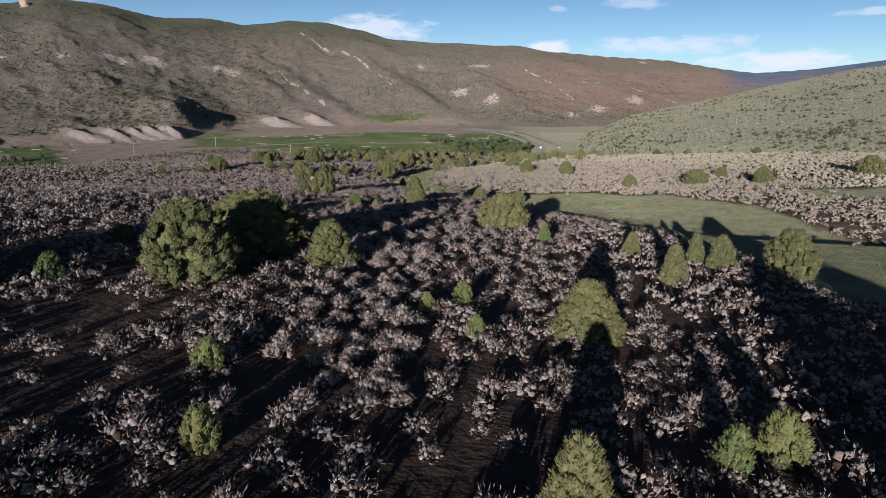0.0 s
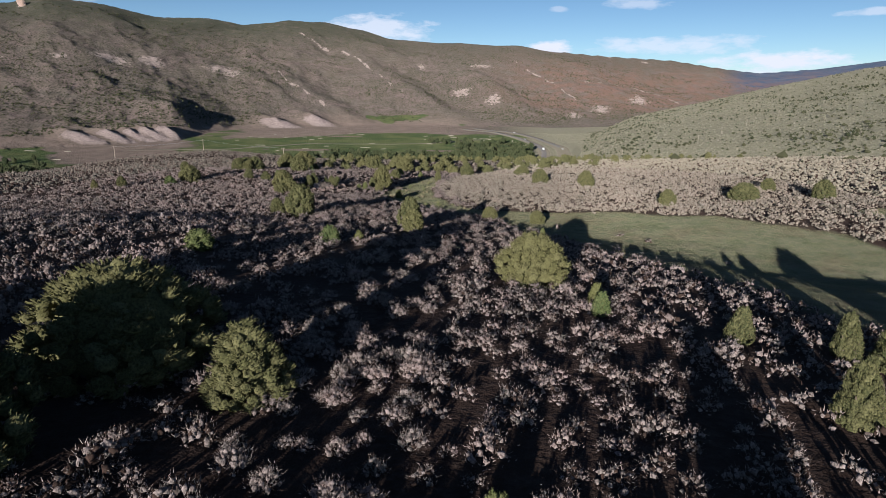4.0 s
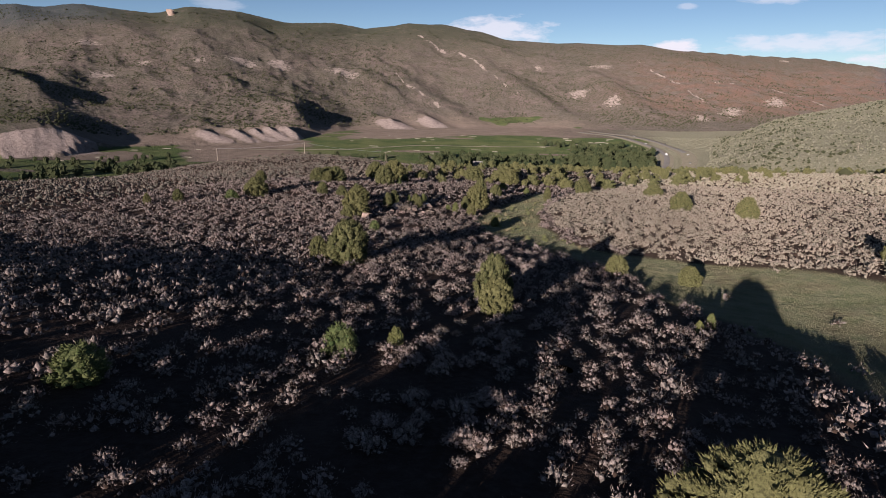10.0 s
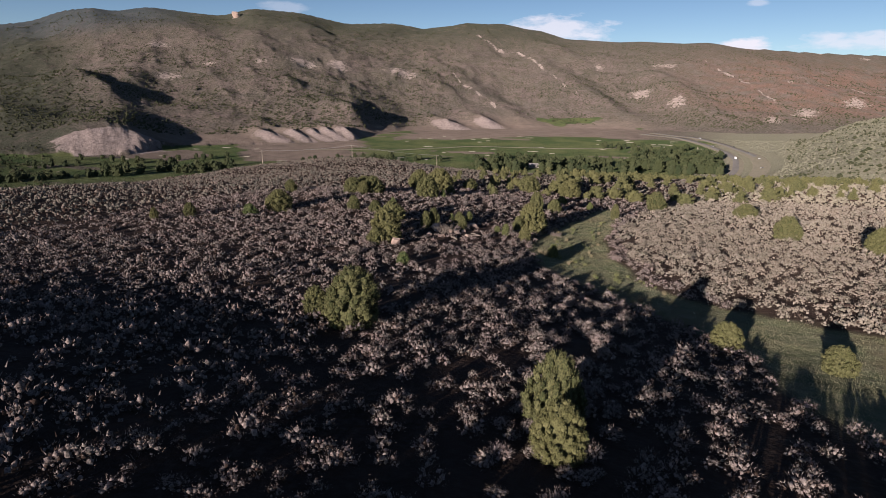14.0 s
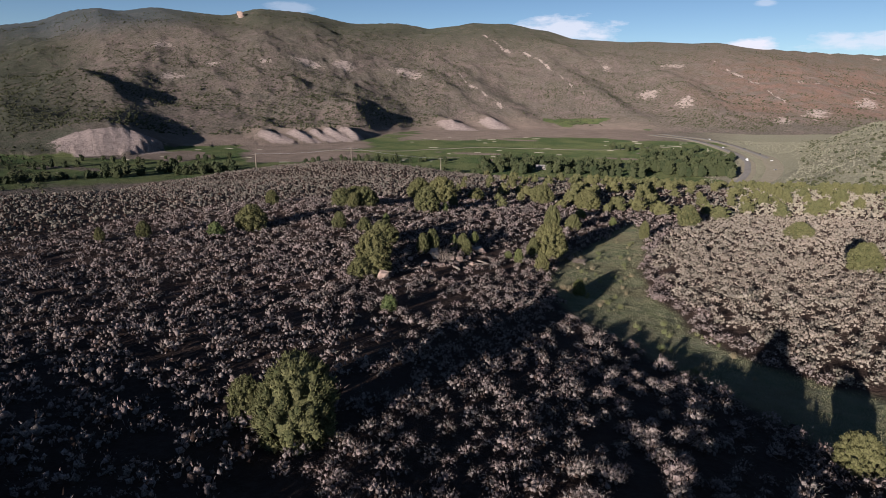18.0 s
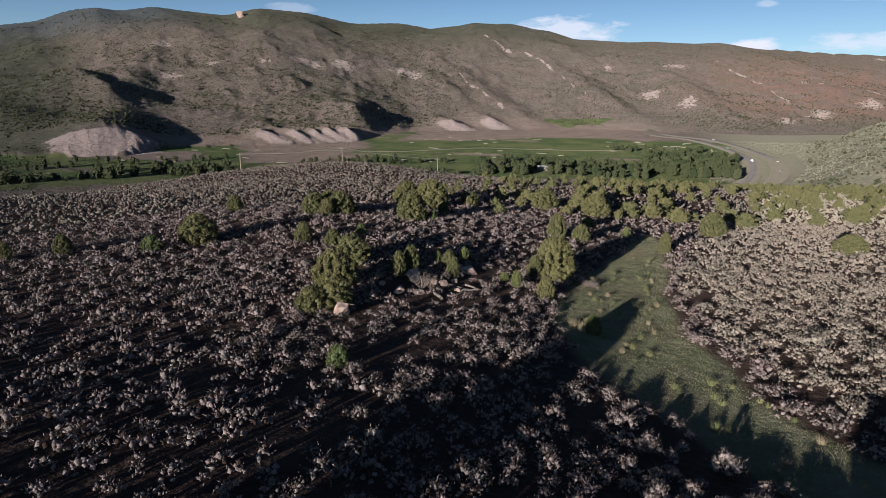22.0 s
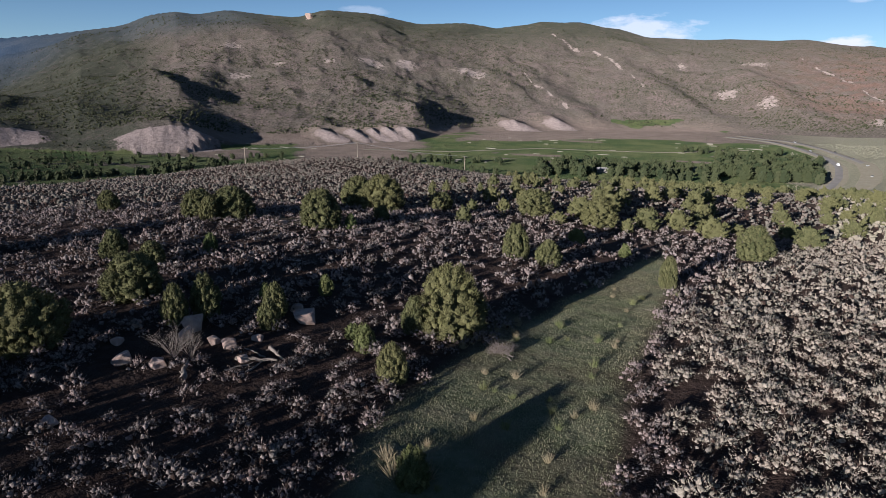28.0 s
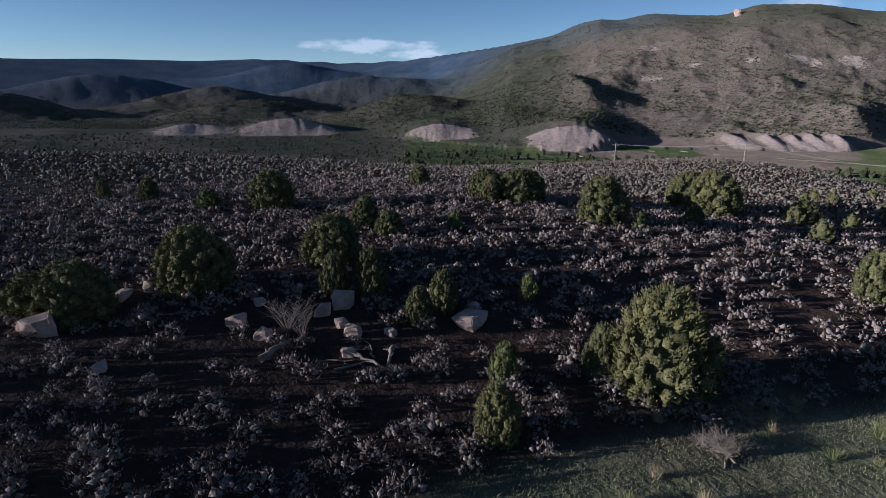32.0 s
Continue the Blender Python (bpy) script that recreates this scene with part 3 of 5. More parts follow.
def build_ground():
    az = np.radians(np.concatenate([np.arange(-112, -84, 0.3), np.arange(-84, 22, 0.17), np.arange(22, 62, 0.3), np.arange(62, 248, 3.0)]))
    rings = np.concatenate([[0.5], np.geomspace(2, 20, 26), np.arange(20.8, 82, 0.8), np.geomspace(83, 560, 56), np.arange(567, 1000, 6.0), np.arange(1000, 1760, 9.0), np.geomspace(1775, 3180, 34)])
    n, m = len(rings), len(az)
    x = HUB[0] + rings[:, None] * np.sin(az)[None]
    y = HUB[1] + rings[:, None] * np.cos(az)[None]
    z = land(x.ravel(), y.ravel()).reshape(n, m)
    v = np.stack([x, y, z], -1).reshape(-1, 3) * PLAN
    i, j = np.meshgrid(np.arange(n - 1), np.arange(m), indexing="ij")
    k = (j + 1) % m
    f = np.stack([i * m + j, (i + 1) * m + j, (i + 1) * m + k, i * m + k], -1).reshape(-1, 4)[:, ::-1]
    X, Y = x.ravel(), y.ravel()
    zf, t, hill, r, a = far_land(X, Y)
    Z = z.ravel()
    up = (t > 0) & (zf > Z - 1)
    clay = np.zeros(len(X))
    for ba, wide, tall in BLUFFS:
        rf = np.interp(ba, FOOT_AZ, FOOT_R)
        off = np.radians(a - ba) * rf + (0.5 if wide < 40 else 0.12) * (r - rf - 25)
        clay = np.maximum(clay, np.exp(-np.abs(off / (wide * 1.1)) ** 4) * smooth(r, rf - 6, rf + 2) * (1 - smooth(r, rf + 34, rf + 50)))
    outcrop = np.zeros(len(X))
    for pa, pr, wide, deep in ROCK_PATCHES:
        outcrop = np.maximum(outcrop, np.exp(-((a - pa) / wide) ** 2 - ((r - pr) / deep) ** 2))
    for line in LEDGES:
        la, lr = zip(*line)
        on = smooth(a, la[0] - 0.4, la[0] + 0.4) * (1 - smooth(a, la[-1] - 0.4, la[-1] + 0.4))
        outcrop = np.maximum(outcrop, on * np.exp(-((r - np.interp(a, la, lr) - 40 * (fractal(a * 1.5, a * 0, 4, 98) - 0.5)) / 13) ** 2) * (0.1 + 1.1 * smooth(fractal(a * 2.2, r / 40, 4, 99), 0.38, 0.62)))
    bluff, clay = clay, np.maximum(clay * 0.3, 0.95 * outcrop)
    red = up * smooth(a, 0, 12) * smooth(t, 0.1, 0.3) * (1 - 0.7 * smooth(t, 0.6, 0.9)) * 0.6
    wooded = up * np.maximum(smooth(t, 0.6, 0.95) * 0.9 * np.interp(a, (-60, -12, -2), (1, 1, 0.45)), 0.9 * smooth(-a, 44, 50) * (1 - 0.5 * smooth(-a, 60, 68)) * (1 - clay))
    wooded = np.maximum(wooded, smooth(-a, 57, 66) * smooth(r, 260, 480) * (1 - smooth(r, 1500, 2000)) * (1 - smooth(fractal(X / 140, Y / 140, 4, 97), 0.5, 0.6)) * (1 - clay) * 0.9)
    lawn = (~up) * smooth(r, 440, 500) * smooth(a, -63, -57) * (1 - smooth(a, 6, 9)) * (1 - 0.8 * smooth(fractal(X / 70, Y / 26, 3, 95), 0.64, 0.7))
    wob, far_r = a + 5 * (fractal(X / 55, Y / 55, 4, 94) - 0.5), r + 60 * (fractal(X / 40, Y / 40, 3, 90) - 0.5)
    lawn = lawn * (1 - smooth(wob, -36, -33.5) * (1 - smooth(wob, -25.5, -21.5)) * smooth(far_r, 570, 600))
    lawn = lawn * (1 - smooth(wob, -47.5, -46) * (1 - smooth(wob, -42, -40.5)) * smooth(far_r, 628, 645))
    lawn = lawn * (1 - smooth(wob, -21, -19) * smooth(far_r, np.interp(a, (-20, -5, 8), (760, 830, 800)), np.interp(a, (-20, -5, 8), (780, 850, 820))))
    lawn = np.maximum(lawn, up * (t < 0.12) * (a > -8) * (a < 4) * smooth(fractal(X / 60, Y / 60, 2, 96), 0.55, 0.6))
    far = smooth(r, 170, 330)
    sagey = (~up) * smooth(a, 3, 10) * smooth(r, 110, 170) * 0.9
    # the most distant slopes also get the mask for the painted haze
    return tagged(link_mesh("ground", v, f, SOIL, soft=True, attrs={"clay": clay, "bluff": bluff, "red": red, "wooded": wooded, "lawn": lawn, "far": far, "sagey": sagey, "dry": (1 - smooth(t, 0.02, 0.14)) * smooth(r, 360, 480) * smooth(a, -48, -40) * (1 - smooth(a, -3, 6)) * (1 - bluff) * (1 - lawn), "haze_blue": up * np.maximum(np.maximum(smooth(-a, 46, 60) * smooth(r, 1500, 2200), 0.3 * smooth(-a, 36, 42) * smooth(t, 0.66, 0.88)), smooth(a, 23, 26) * smooth(r, 1700, 2000)), "straw": np.exp(-((X + 8.2 + 0.1 * (Y - 103.5)) / 0.75) ** 2 - ((Y - 103.6) / 2.2) ** 2) * 0.95 + sandy_bank(X, Y), "grass": np.maximum(np.maximum(grass_mask(X, Y), sandy_bank(X, Y)), np.exp(-((X + 8.3) / 1.0) ** 2 - ((Y - 103.4) / 2.7) ** 2))}),
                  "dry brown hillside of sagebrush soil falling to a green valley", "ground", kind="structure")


GROUND = build_ground()


# ---- sagebrush ----
def sage_template(seed, puffs, tips, spike, wide, puff=0.1, sides=4, rings=2, spread=0.09):
    """A bush about one across: soft upright puffs of narrow leaves in a broken dome, each round a small dense heart."""
    rng = np.random.default_rng(seed)
    g = np.arange(puffs) * 2.4 + rng.uniform(-0.5, 0.5, puffs)
    far = np.sqrt((np.arange(puffs) + rng.uniform(0.1, 0.9, puffs)) / puffs) * (0.40 if puffs > 3 else 0.22)
    c = np.stack([np.cos(g) * far, np.sin(g) * far, 0.44 - 1.5 * far ** 2 + rng.uniform(-0.14, 0.1, puffs)], -1)
    big = rng.uniform(0.6, 1.35, puffs)
    pieces = []
    for k, at in zip(big, c):
        v, f = blob(sides, rings, (k * puff * 1.25, k * puff, k * puff * rng.uniform(0.7, 1.1)), (0, 0, 0), rng, 0.35)
        spin = np.array(Euler(rng.uniform(0, 6.283, 3)).to_matrix())
        pieces.append((v @ spin + at, f))
    if tips:
        pick = rng.choice(puffs, tips, p=big ** 2 / (big ** 2).sum())
        d = rng.normal(0, 1, (tips, 3)) * np.array([1, 1, 0.9])
        o = c[pick] + d * big[pick][:, None] * spread
        o[:, 2] = np.maximum(o[:, 2], 0.03)
        head = d * 0.35 + c[pick] * np.array([0.8, 0.8, 0.0]) + rng.normal(0, 0.38, (tips, 3)) + np.array([0, 0, 0.75])
        pieces.append(leaves(rng, o, head, rng.uniform(0.6, 1.4, tips) * spike, rng.uniform(0.7, 1.3, tips) * wide))
    return gather(pieces)


def sage_shrub_thing(seed):
    rng = np.random.default_rng(seed)
    bush = thing("sagebrush", "grey-green sagebrush with dry woody stems on bare soil", "shrub", "sagebrush on the shelf")
    link_mesh("foliage", *[a * s for a, s in zip(sage_template(seed, 22, 600, 0.09, 0.009, 0.07, 5, 3, spread=0.085), (1.0, 1))], SAGE_LEAF_EACH, bush, soft=True)
    for i in range(3):
        g, tip = i * 2.1 + rng.uniform(0, 1), rng.uniform(0.18, 0.34)
        link_mesh("stem", *tube([(0, 0, -0.08), (math.cos(g) * tip * 0.4, math.sin(g) * tip * 0.4, 0.14), (math.cos(g) * tip, math.sin(g) * tip, 0.36)], (0.026, 0.017, 0.007), 4), SAGE_STEM, bush)
    return bush


def sage_places():
    rng = np.random.default_rng(5)
    cell = 0.74
    gx, gy = np.meshgrid(np.arange(-150, 150, cell), np.arange(-14, 215, cell))
    x = gx.ravel() + rng.uniform(-0.42, 0.42, gx.size) * cell + 0.5 * cell * (np.arange(gx.shape[0]) % 2).repeat(gx.shape[1])
    y = gy.ravel() + rng.uniform(-0.42, 0.42, gx.size) * cell
    ahead = (np.abs(x) < 20 + 0.85 * (y + 14)) & ((x < 0) | (x < 16 + 0.8 * y)) & (x > -120)
    keep = ahead & (grass_mask(x, y) < np.where(rng.uniform(0, 1, len(x)) < 0.008, 2.0, 0.45 + 0.5 * (fractal(x / 2.5, y / 2.5, 2, 123) - 0.5))) & (rng.uniform(0, 1, len(x)) < 0.26 + 0.75 * fractal(x / 5, y / 5, 3, 121) + 1.0 * (fractal(x / 1.9, y / 1.9, 2, 125) - 0.5) + 0.26 * smooth(np.abs(x + 3), 8, 24) + 0.1 * smooth(y, 60, 85) + 0.4 * smooth(x - gully_x(y), -2, 8))
    keep &= sandy_bank(x, y) < 0.35
    keep &= ~((np.hypot(x + 16.5, y - 93.5) < 3.2) & (rng.uniform(0, 1, len(x)) < 0.85))
    keep &= rng.uniform(0, 1, len(x)) < 1 - 0.22 * smooth(np.hypot(x + 3, np.clip(y - 92, 0, None)), 12, 40)
    return x[keep], y[keep], rng


def build_sage():
    x, y, rng = sage_places()
    z = land(x, y)
    # distance to the flight line, which runs up the middle of the shelf
    d = np.hypot(np.clip(np.abs(x + 3) - 2, 0, None), np.clip(y - 92, 0, None))
    size = rng.uniform(0.46, 0.93, len(x)) * (1 + 0.3 * (rng.uniform(0, 1, len(x)) < 0.12)) * (1 + 0.12 * smooth(x - gully_x(y), 0, 6))
    turn, tall = rng.uniform(0, 6.283, len(x)), rng.uniform(0.75, 1.1, len(x))
    first = np.argsort(d + np.clip(12 - y, 0, None) * 3)[:300]
    near = (d < 9) | ((d < 17) & (y > 80))
    near[first] = False
    mid = ~near & (d < 48)
    mid[first] = False
    rest = ~near & (d >= 48)
    rest[first] = False
    # bushes across the gully take the leaf with painted sunlit brightness
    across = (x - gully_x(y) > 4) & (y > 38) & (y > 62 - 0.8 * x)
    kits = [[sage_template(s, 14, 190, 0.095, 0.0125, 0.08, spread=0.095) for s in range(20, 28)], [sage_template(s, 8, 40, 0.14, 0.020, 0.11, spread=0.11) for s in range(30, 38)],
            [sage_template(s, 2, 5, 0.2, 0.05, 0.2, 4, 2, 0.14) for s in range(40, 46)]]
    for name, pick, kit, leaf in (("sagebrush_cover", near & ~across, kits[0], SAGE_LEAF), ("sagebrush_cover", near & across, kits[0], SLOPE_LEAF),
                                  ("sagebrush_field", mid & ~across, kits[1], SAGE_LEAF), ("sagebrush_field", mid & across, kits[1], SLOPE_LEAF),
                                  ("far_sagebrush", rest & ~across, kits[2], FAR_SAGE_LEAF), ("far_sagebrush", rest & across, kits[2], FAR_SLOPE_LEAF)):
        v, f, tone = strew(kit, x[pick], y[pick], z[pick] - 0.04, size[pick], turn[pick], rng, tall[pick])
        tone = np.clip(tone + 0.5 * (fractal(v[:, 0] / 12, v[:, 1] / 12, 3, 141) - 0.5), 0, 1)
        label = "dense grey-green sagebrush covering the shelf" if leaf in (SAGE_LEAF, FAR_SAGE_LEAF) else "dense pale tan sagebrush covering the slope beyond the gully, sunlit paleness partly painted in"
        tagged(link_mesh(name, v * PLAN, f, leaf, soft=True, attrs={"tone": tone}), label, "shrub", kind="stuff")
    kinds = [sage_shrub_thing(s) for s in range(60, 64)]
    for n, i in enumerate(first):
        s = size[i] * PLAN
        m = Matrix.LocRotScale((x[i] * PLAN, y[i] * PLAN, z[i] * PLAN - 0.03), Euler((0, 0, turn[i])), (s, s, s * tall[i]))
        if n < 4:
            kinds[n].matrix_basis = m
        else:
            src = kinds[n % 4]
            b = copy_thing(src, Matrix())
            b.matrix_basis = m


build_sage()


# ---- junipers ----
def juniper_crown(seed, count, spike, wide, broad):
    """A crown one high and one across: small tufts of scaly tips packed over an uneven dome or cone, round a dense inside."""
    rng = np.random.default_rng(seed)
    tufts = 190 if count > 7000 else 130 if count > 3000 else 60 if count > 1200 else 26
    bulge = [(rng.uniform(0, 6.283), rng.uniform(0.15, 0.85), rng.uniform(-0.2, 0.16)) for i in range(6)]

    def radius(h, g):
        r = 0.5 * math.sin(math.pi * min(1.0, 0.1 + 0.9 * h) ** 0.8) ** 0.55 if broad else 0.5 * min(1.0, 0.45 + h / 0.28) * max(0.02, 1 - h) ** 0.52
        return r * (1 + sum(k * math.exp(-((h - c) / 0.2) ** 2) * max(0.0, math.cos(g - a)) ** 2 for a, c, k in bulge))

    # inner growth
    sides, rows = 9, 7
    v, f = [], []
    for i in range(rows):
        h = 0.05 + 0.88 * i / (rows - 1)
        for j in range(sides):
            g = 6.283 * (j + 0.5 * (i % 2)) / sides
            r = radius(h, g) * 0.66 * rng.uniform(0.85, 1.1)
            v.append((math.cos(g) * r, math.sin(g) * r, h))
    v += [(0, 0, 0.04), (0, 0, 0.95)]
    for i in range(rows - 1):
        for j in range(sides):
            p, q = i * sides + j, i * sides + (j + 1) % sides
            f += [(p, q, q + sides), (p, q + sides, p + sides)]
    for j in range(sides):
        f += [(len(v) - 2, (j + 1) % sides, j), (len(v) - 1, (rows - 1) * sides + j, (rows - 1) * sides + (j + 1) % sides)]
    pieces = [(np.array(v), np.array(f))]
    each = max(5, count // tufts)
    for i in range(tufts):
        h = 1 - ((i + rng.uniform(0, 1)) / tufts) ** (0.75 if broad else 0.6)
        h = min(0.95, max(0.04, h))
        g = i * 2.4 + rng.uniform(-0.4, 0.4)
        r, size = radius(h, g) * rng.uniform(0.84, 1.02), rng.uniform(0.055, 0.10) * (1.0 if tufts > 60 else 1.4)
        c = np.array([math.cos(g) * (r - size * 0.6), math.sin(g) * (r - size * 0.6), h * 0.97])
        out = np.array([math.cos(g), math.sin(g), 0.2 + 0.9 * h])
        d = rng.normal(0, 1, (each, 3)) + out * 0.9
        d /= np.linalg.norm(d, axis=1, keepdims=True)
        o = c + d * size * rng.uniform(0.45, 1.0, (each, 1))
        head = d * 0.7 + out * 0.35 + rng.normal(0, 0.25, d.shape) + np.array([0, 0, 0.55])
        pieces.append(blob(5, 3, (size * 0.7, size * 0.7, size * 0.8), c, rng, 0.3))
        pieces.append(leaves(rng, o, head, rng.uniform(0.6, 1.4, each) * spike, rng.uniform(0.7, 1.3, each) * wide))
    v, f = gather(pieces)
    v[:, 2] = np.maximum(v[:, 2], 0.02)
    return v, f


def juniper(seed, count, spike, wide, broad, leaf, label, category="tree", group="junipers", name="juniper"):
    rng = np.random.default_rng(seed)
    tree = thing(name, label, category, group)
    link_mesh("crown", *juniper_crown(seed, count, spike, wide, broad), leaf, tree, soft=True)
    limbs = [tube([(0, 0, -0.06), (0.01, 0.0, 0.15), (-0.02, 0.02, 0.4), (0, 0, 0.75)], (0.055, 0.042, 0.03, 0.01), 7)]
    for i in range(4):
        g, h = i * 1.7 + rng.uniform(0, 1), rng.uniform(0.05, 0.3)
        limbs.append(tube([(0, 0, h), (math.cos(g) * 0.16, math.sin(g) * 0.16, h + 0.1), (math.cos(g) * 0.36, math.sin(g) * 0.36, h + 0.26)], (0.03, 0.02, 0.008), 5))
    link_mesh("trunk", *gather(limbs), BARK, tree, "shaggy grey-brown trunk and limbs", soft=True)
    return tree


def set_tree(src, used, x, y, h, w, turn, rng, label=""):
    """Stands a copy of src (or src itself, the first time) at the plan place x, y; h and w in plan units."""
    sink = 0.05 * h
    m = Matrix.LocRotScale((x * PLAN, y * PLAN, (height_at(x, y) - sink) * PLAN), Euler((0, 0, turn)), (w * PLAN, w * PLAN, h * 1.05 * PLAN))
    if src.name in used:
        src = copy_thing(src, Matrix())
    used.add(src.name)
    src.matrix_basis = m
    if label:
        tagged(src, label)
    return src


# places of the single trees, stretch by stretch: x, y, height, width
TREES_FIRST = ((2.1, 8.4, 1.8, 1.6), (-4.6, 10.2, 0.9, 0.7), (5.7, 10.7, 1.0, 0.7), (7.0, 11.3, 1.1, 1.0), (-5.9, 14.0, 0.8, 0.8), (0.9, 17.7, 0.7, 0.6),
              (4.5, 18.3, 2.0, 2.4), (-0.7, 20.1, 0.7, 0.7), (-14.0, 20.5, 1.0, 0.9), (0.6, 21.5, 0.8, 0.7), (-9.6, 22.0, 3.1, 3.0), (-5.2, 26.1, 2.0, 2.4),
              (10.3, 26.7, 1.9, 1.5), (-8.9, 27.4, 2.9, 4.2), (-15.3, 27.9, 0.8, 1.1), (17.3, 29.7, 2.5, 2.3), (14.3, 30.9, 1.8, 1.8), (13.4, 32.0, 1.7, 1.2),
              (10.3, 33.1, 1.4, 1.3), (5.8, 35.3, 1.0, 0.9), (6.0, 36.9, 1.0, 0.9), (3.8, 40.6, 2.5, 2.9), (-13.4, 43.5, 1.1, 1.7))
TREES_MEADOW = ((-7.5, 48.5, 1.1, 1.2), (-6.0, 50.3, 0.7, 0.7), (-2.9, 56.6, 1.75, 1.65), (6.3, 57.8, 0.6, 0.4), (-3.25, 58.6, 2.55, 1.8), (7.1, 59.2, 0.8, 0.6),
              (-13.5, 66.1, 2.9, 2.5), (-15.8, 66.7, 1.6, 1.4), (8.3, 70.4, 1.3, 1.6), (3.8, 72.0, 1.4, 1.6), (22.4, 75.2, 1.9, 1.8), (32.0, 78.8, 2.1, 2.8),
              (40.7, 79.0, 2.3, 2.2), (-16.5, 81.2, 0.9, 1.0))
TREES_ROCKS = ((-21.1, 87.2, 1.4, 1.7), (39.2, 87.8, 1.6, 1.8), (-20.4, 88.3, 1.9, 2.2), (61.5, 89.4, 2.9, 3.3), (-45.9, 90.0, 1.3, 0.9), (-6.8, 91.4, 1.1, 0.9),
              (-22.1, 91.9, 2.4, 2.4), (-43.7, 92.5, 1.5, 1.3), (-38.5, 95.3, 1.2, 1.5), (18.5, 95.9, 2.3, 2.2), (-10.0, 96.4, 1.45, 1.15), (-19.6, 96.2, 1.7, 1.0),
              (-19.2, 97.4, 1.9, 1.3), (-23.6, 97.6, 2.1, 2.4), (-16.3, 97.8, 1.3, 0.9), (-12.1, 98.1, 1.1, 0.8), (-37.1, 98.7, 2.4, 2.6), (-13.1, 98.9, 0.6, 0.7),
              (-17.0, 99.1, 1.5, 1.0), (-18.0, 99.7, 1.1, 0.6), (-11.4, 101.0, 1.6, 1.1))
TREES_KNOLL = ((13.1, 101.6, 2.2, 2.2), (-29.7, 101.7, 1.7, 1.5), (-10.1, 102.0, 3.05, 2.7), (-27.3, 102.0, 1.3, 1.5), (-16.9, 102.7, 1.0, 0.7), (-26.5, 105.4, 1.1, 0.8),
              (-33.1, 112.2, 1.8, 1.4), (-43.7, 112.6, 1.7, 1.7), (-35.0, 113.2, 2.1, 2.4), (-32.6, 114.2, 2.3, 2.5), (-25.4, 114.8, 2.8, 2.8), (-2.1, 115.3, 1.9, 1.1),
              (12.0, 115.6, 1.6, 2.4), (-23.6, 115.9, 1.1, 1.0), (-34.7, 116.2, 2.1, 3.2), (-9.4, 116.6, 1.7, 1.6), (-11.7, 116.9, 2.3, 1.8), (-24.2, 121.6, 1.3, 1.2),
              (-5.4, 122.9, 1.0, 1.0), (-9.3, 125.2, 1.1, 1.3), (3.1, 127.2, 2.5, 2.4), (-27.8, 128.2, 3.4, 3.6), (-31.5, 130.2, 3.0, 3.0), (-24.4, 134.1, 1.7, 2.1),
              (-9.1, 134.3, 2.6, 3.1), (-15.5, 136.0, 2.5, 3.3))
# beyond the edges of the view, known by their long shadows
TREES_BEHIND = ((8.5, 3.0, 3.4, 4.0), (12.5, 3.5, 3.4, 4.2), (-17.5, 19, 3.0, 4.5), (19, 12, 2.6, 2.6))


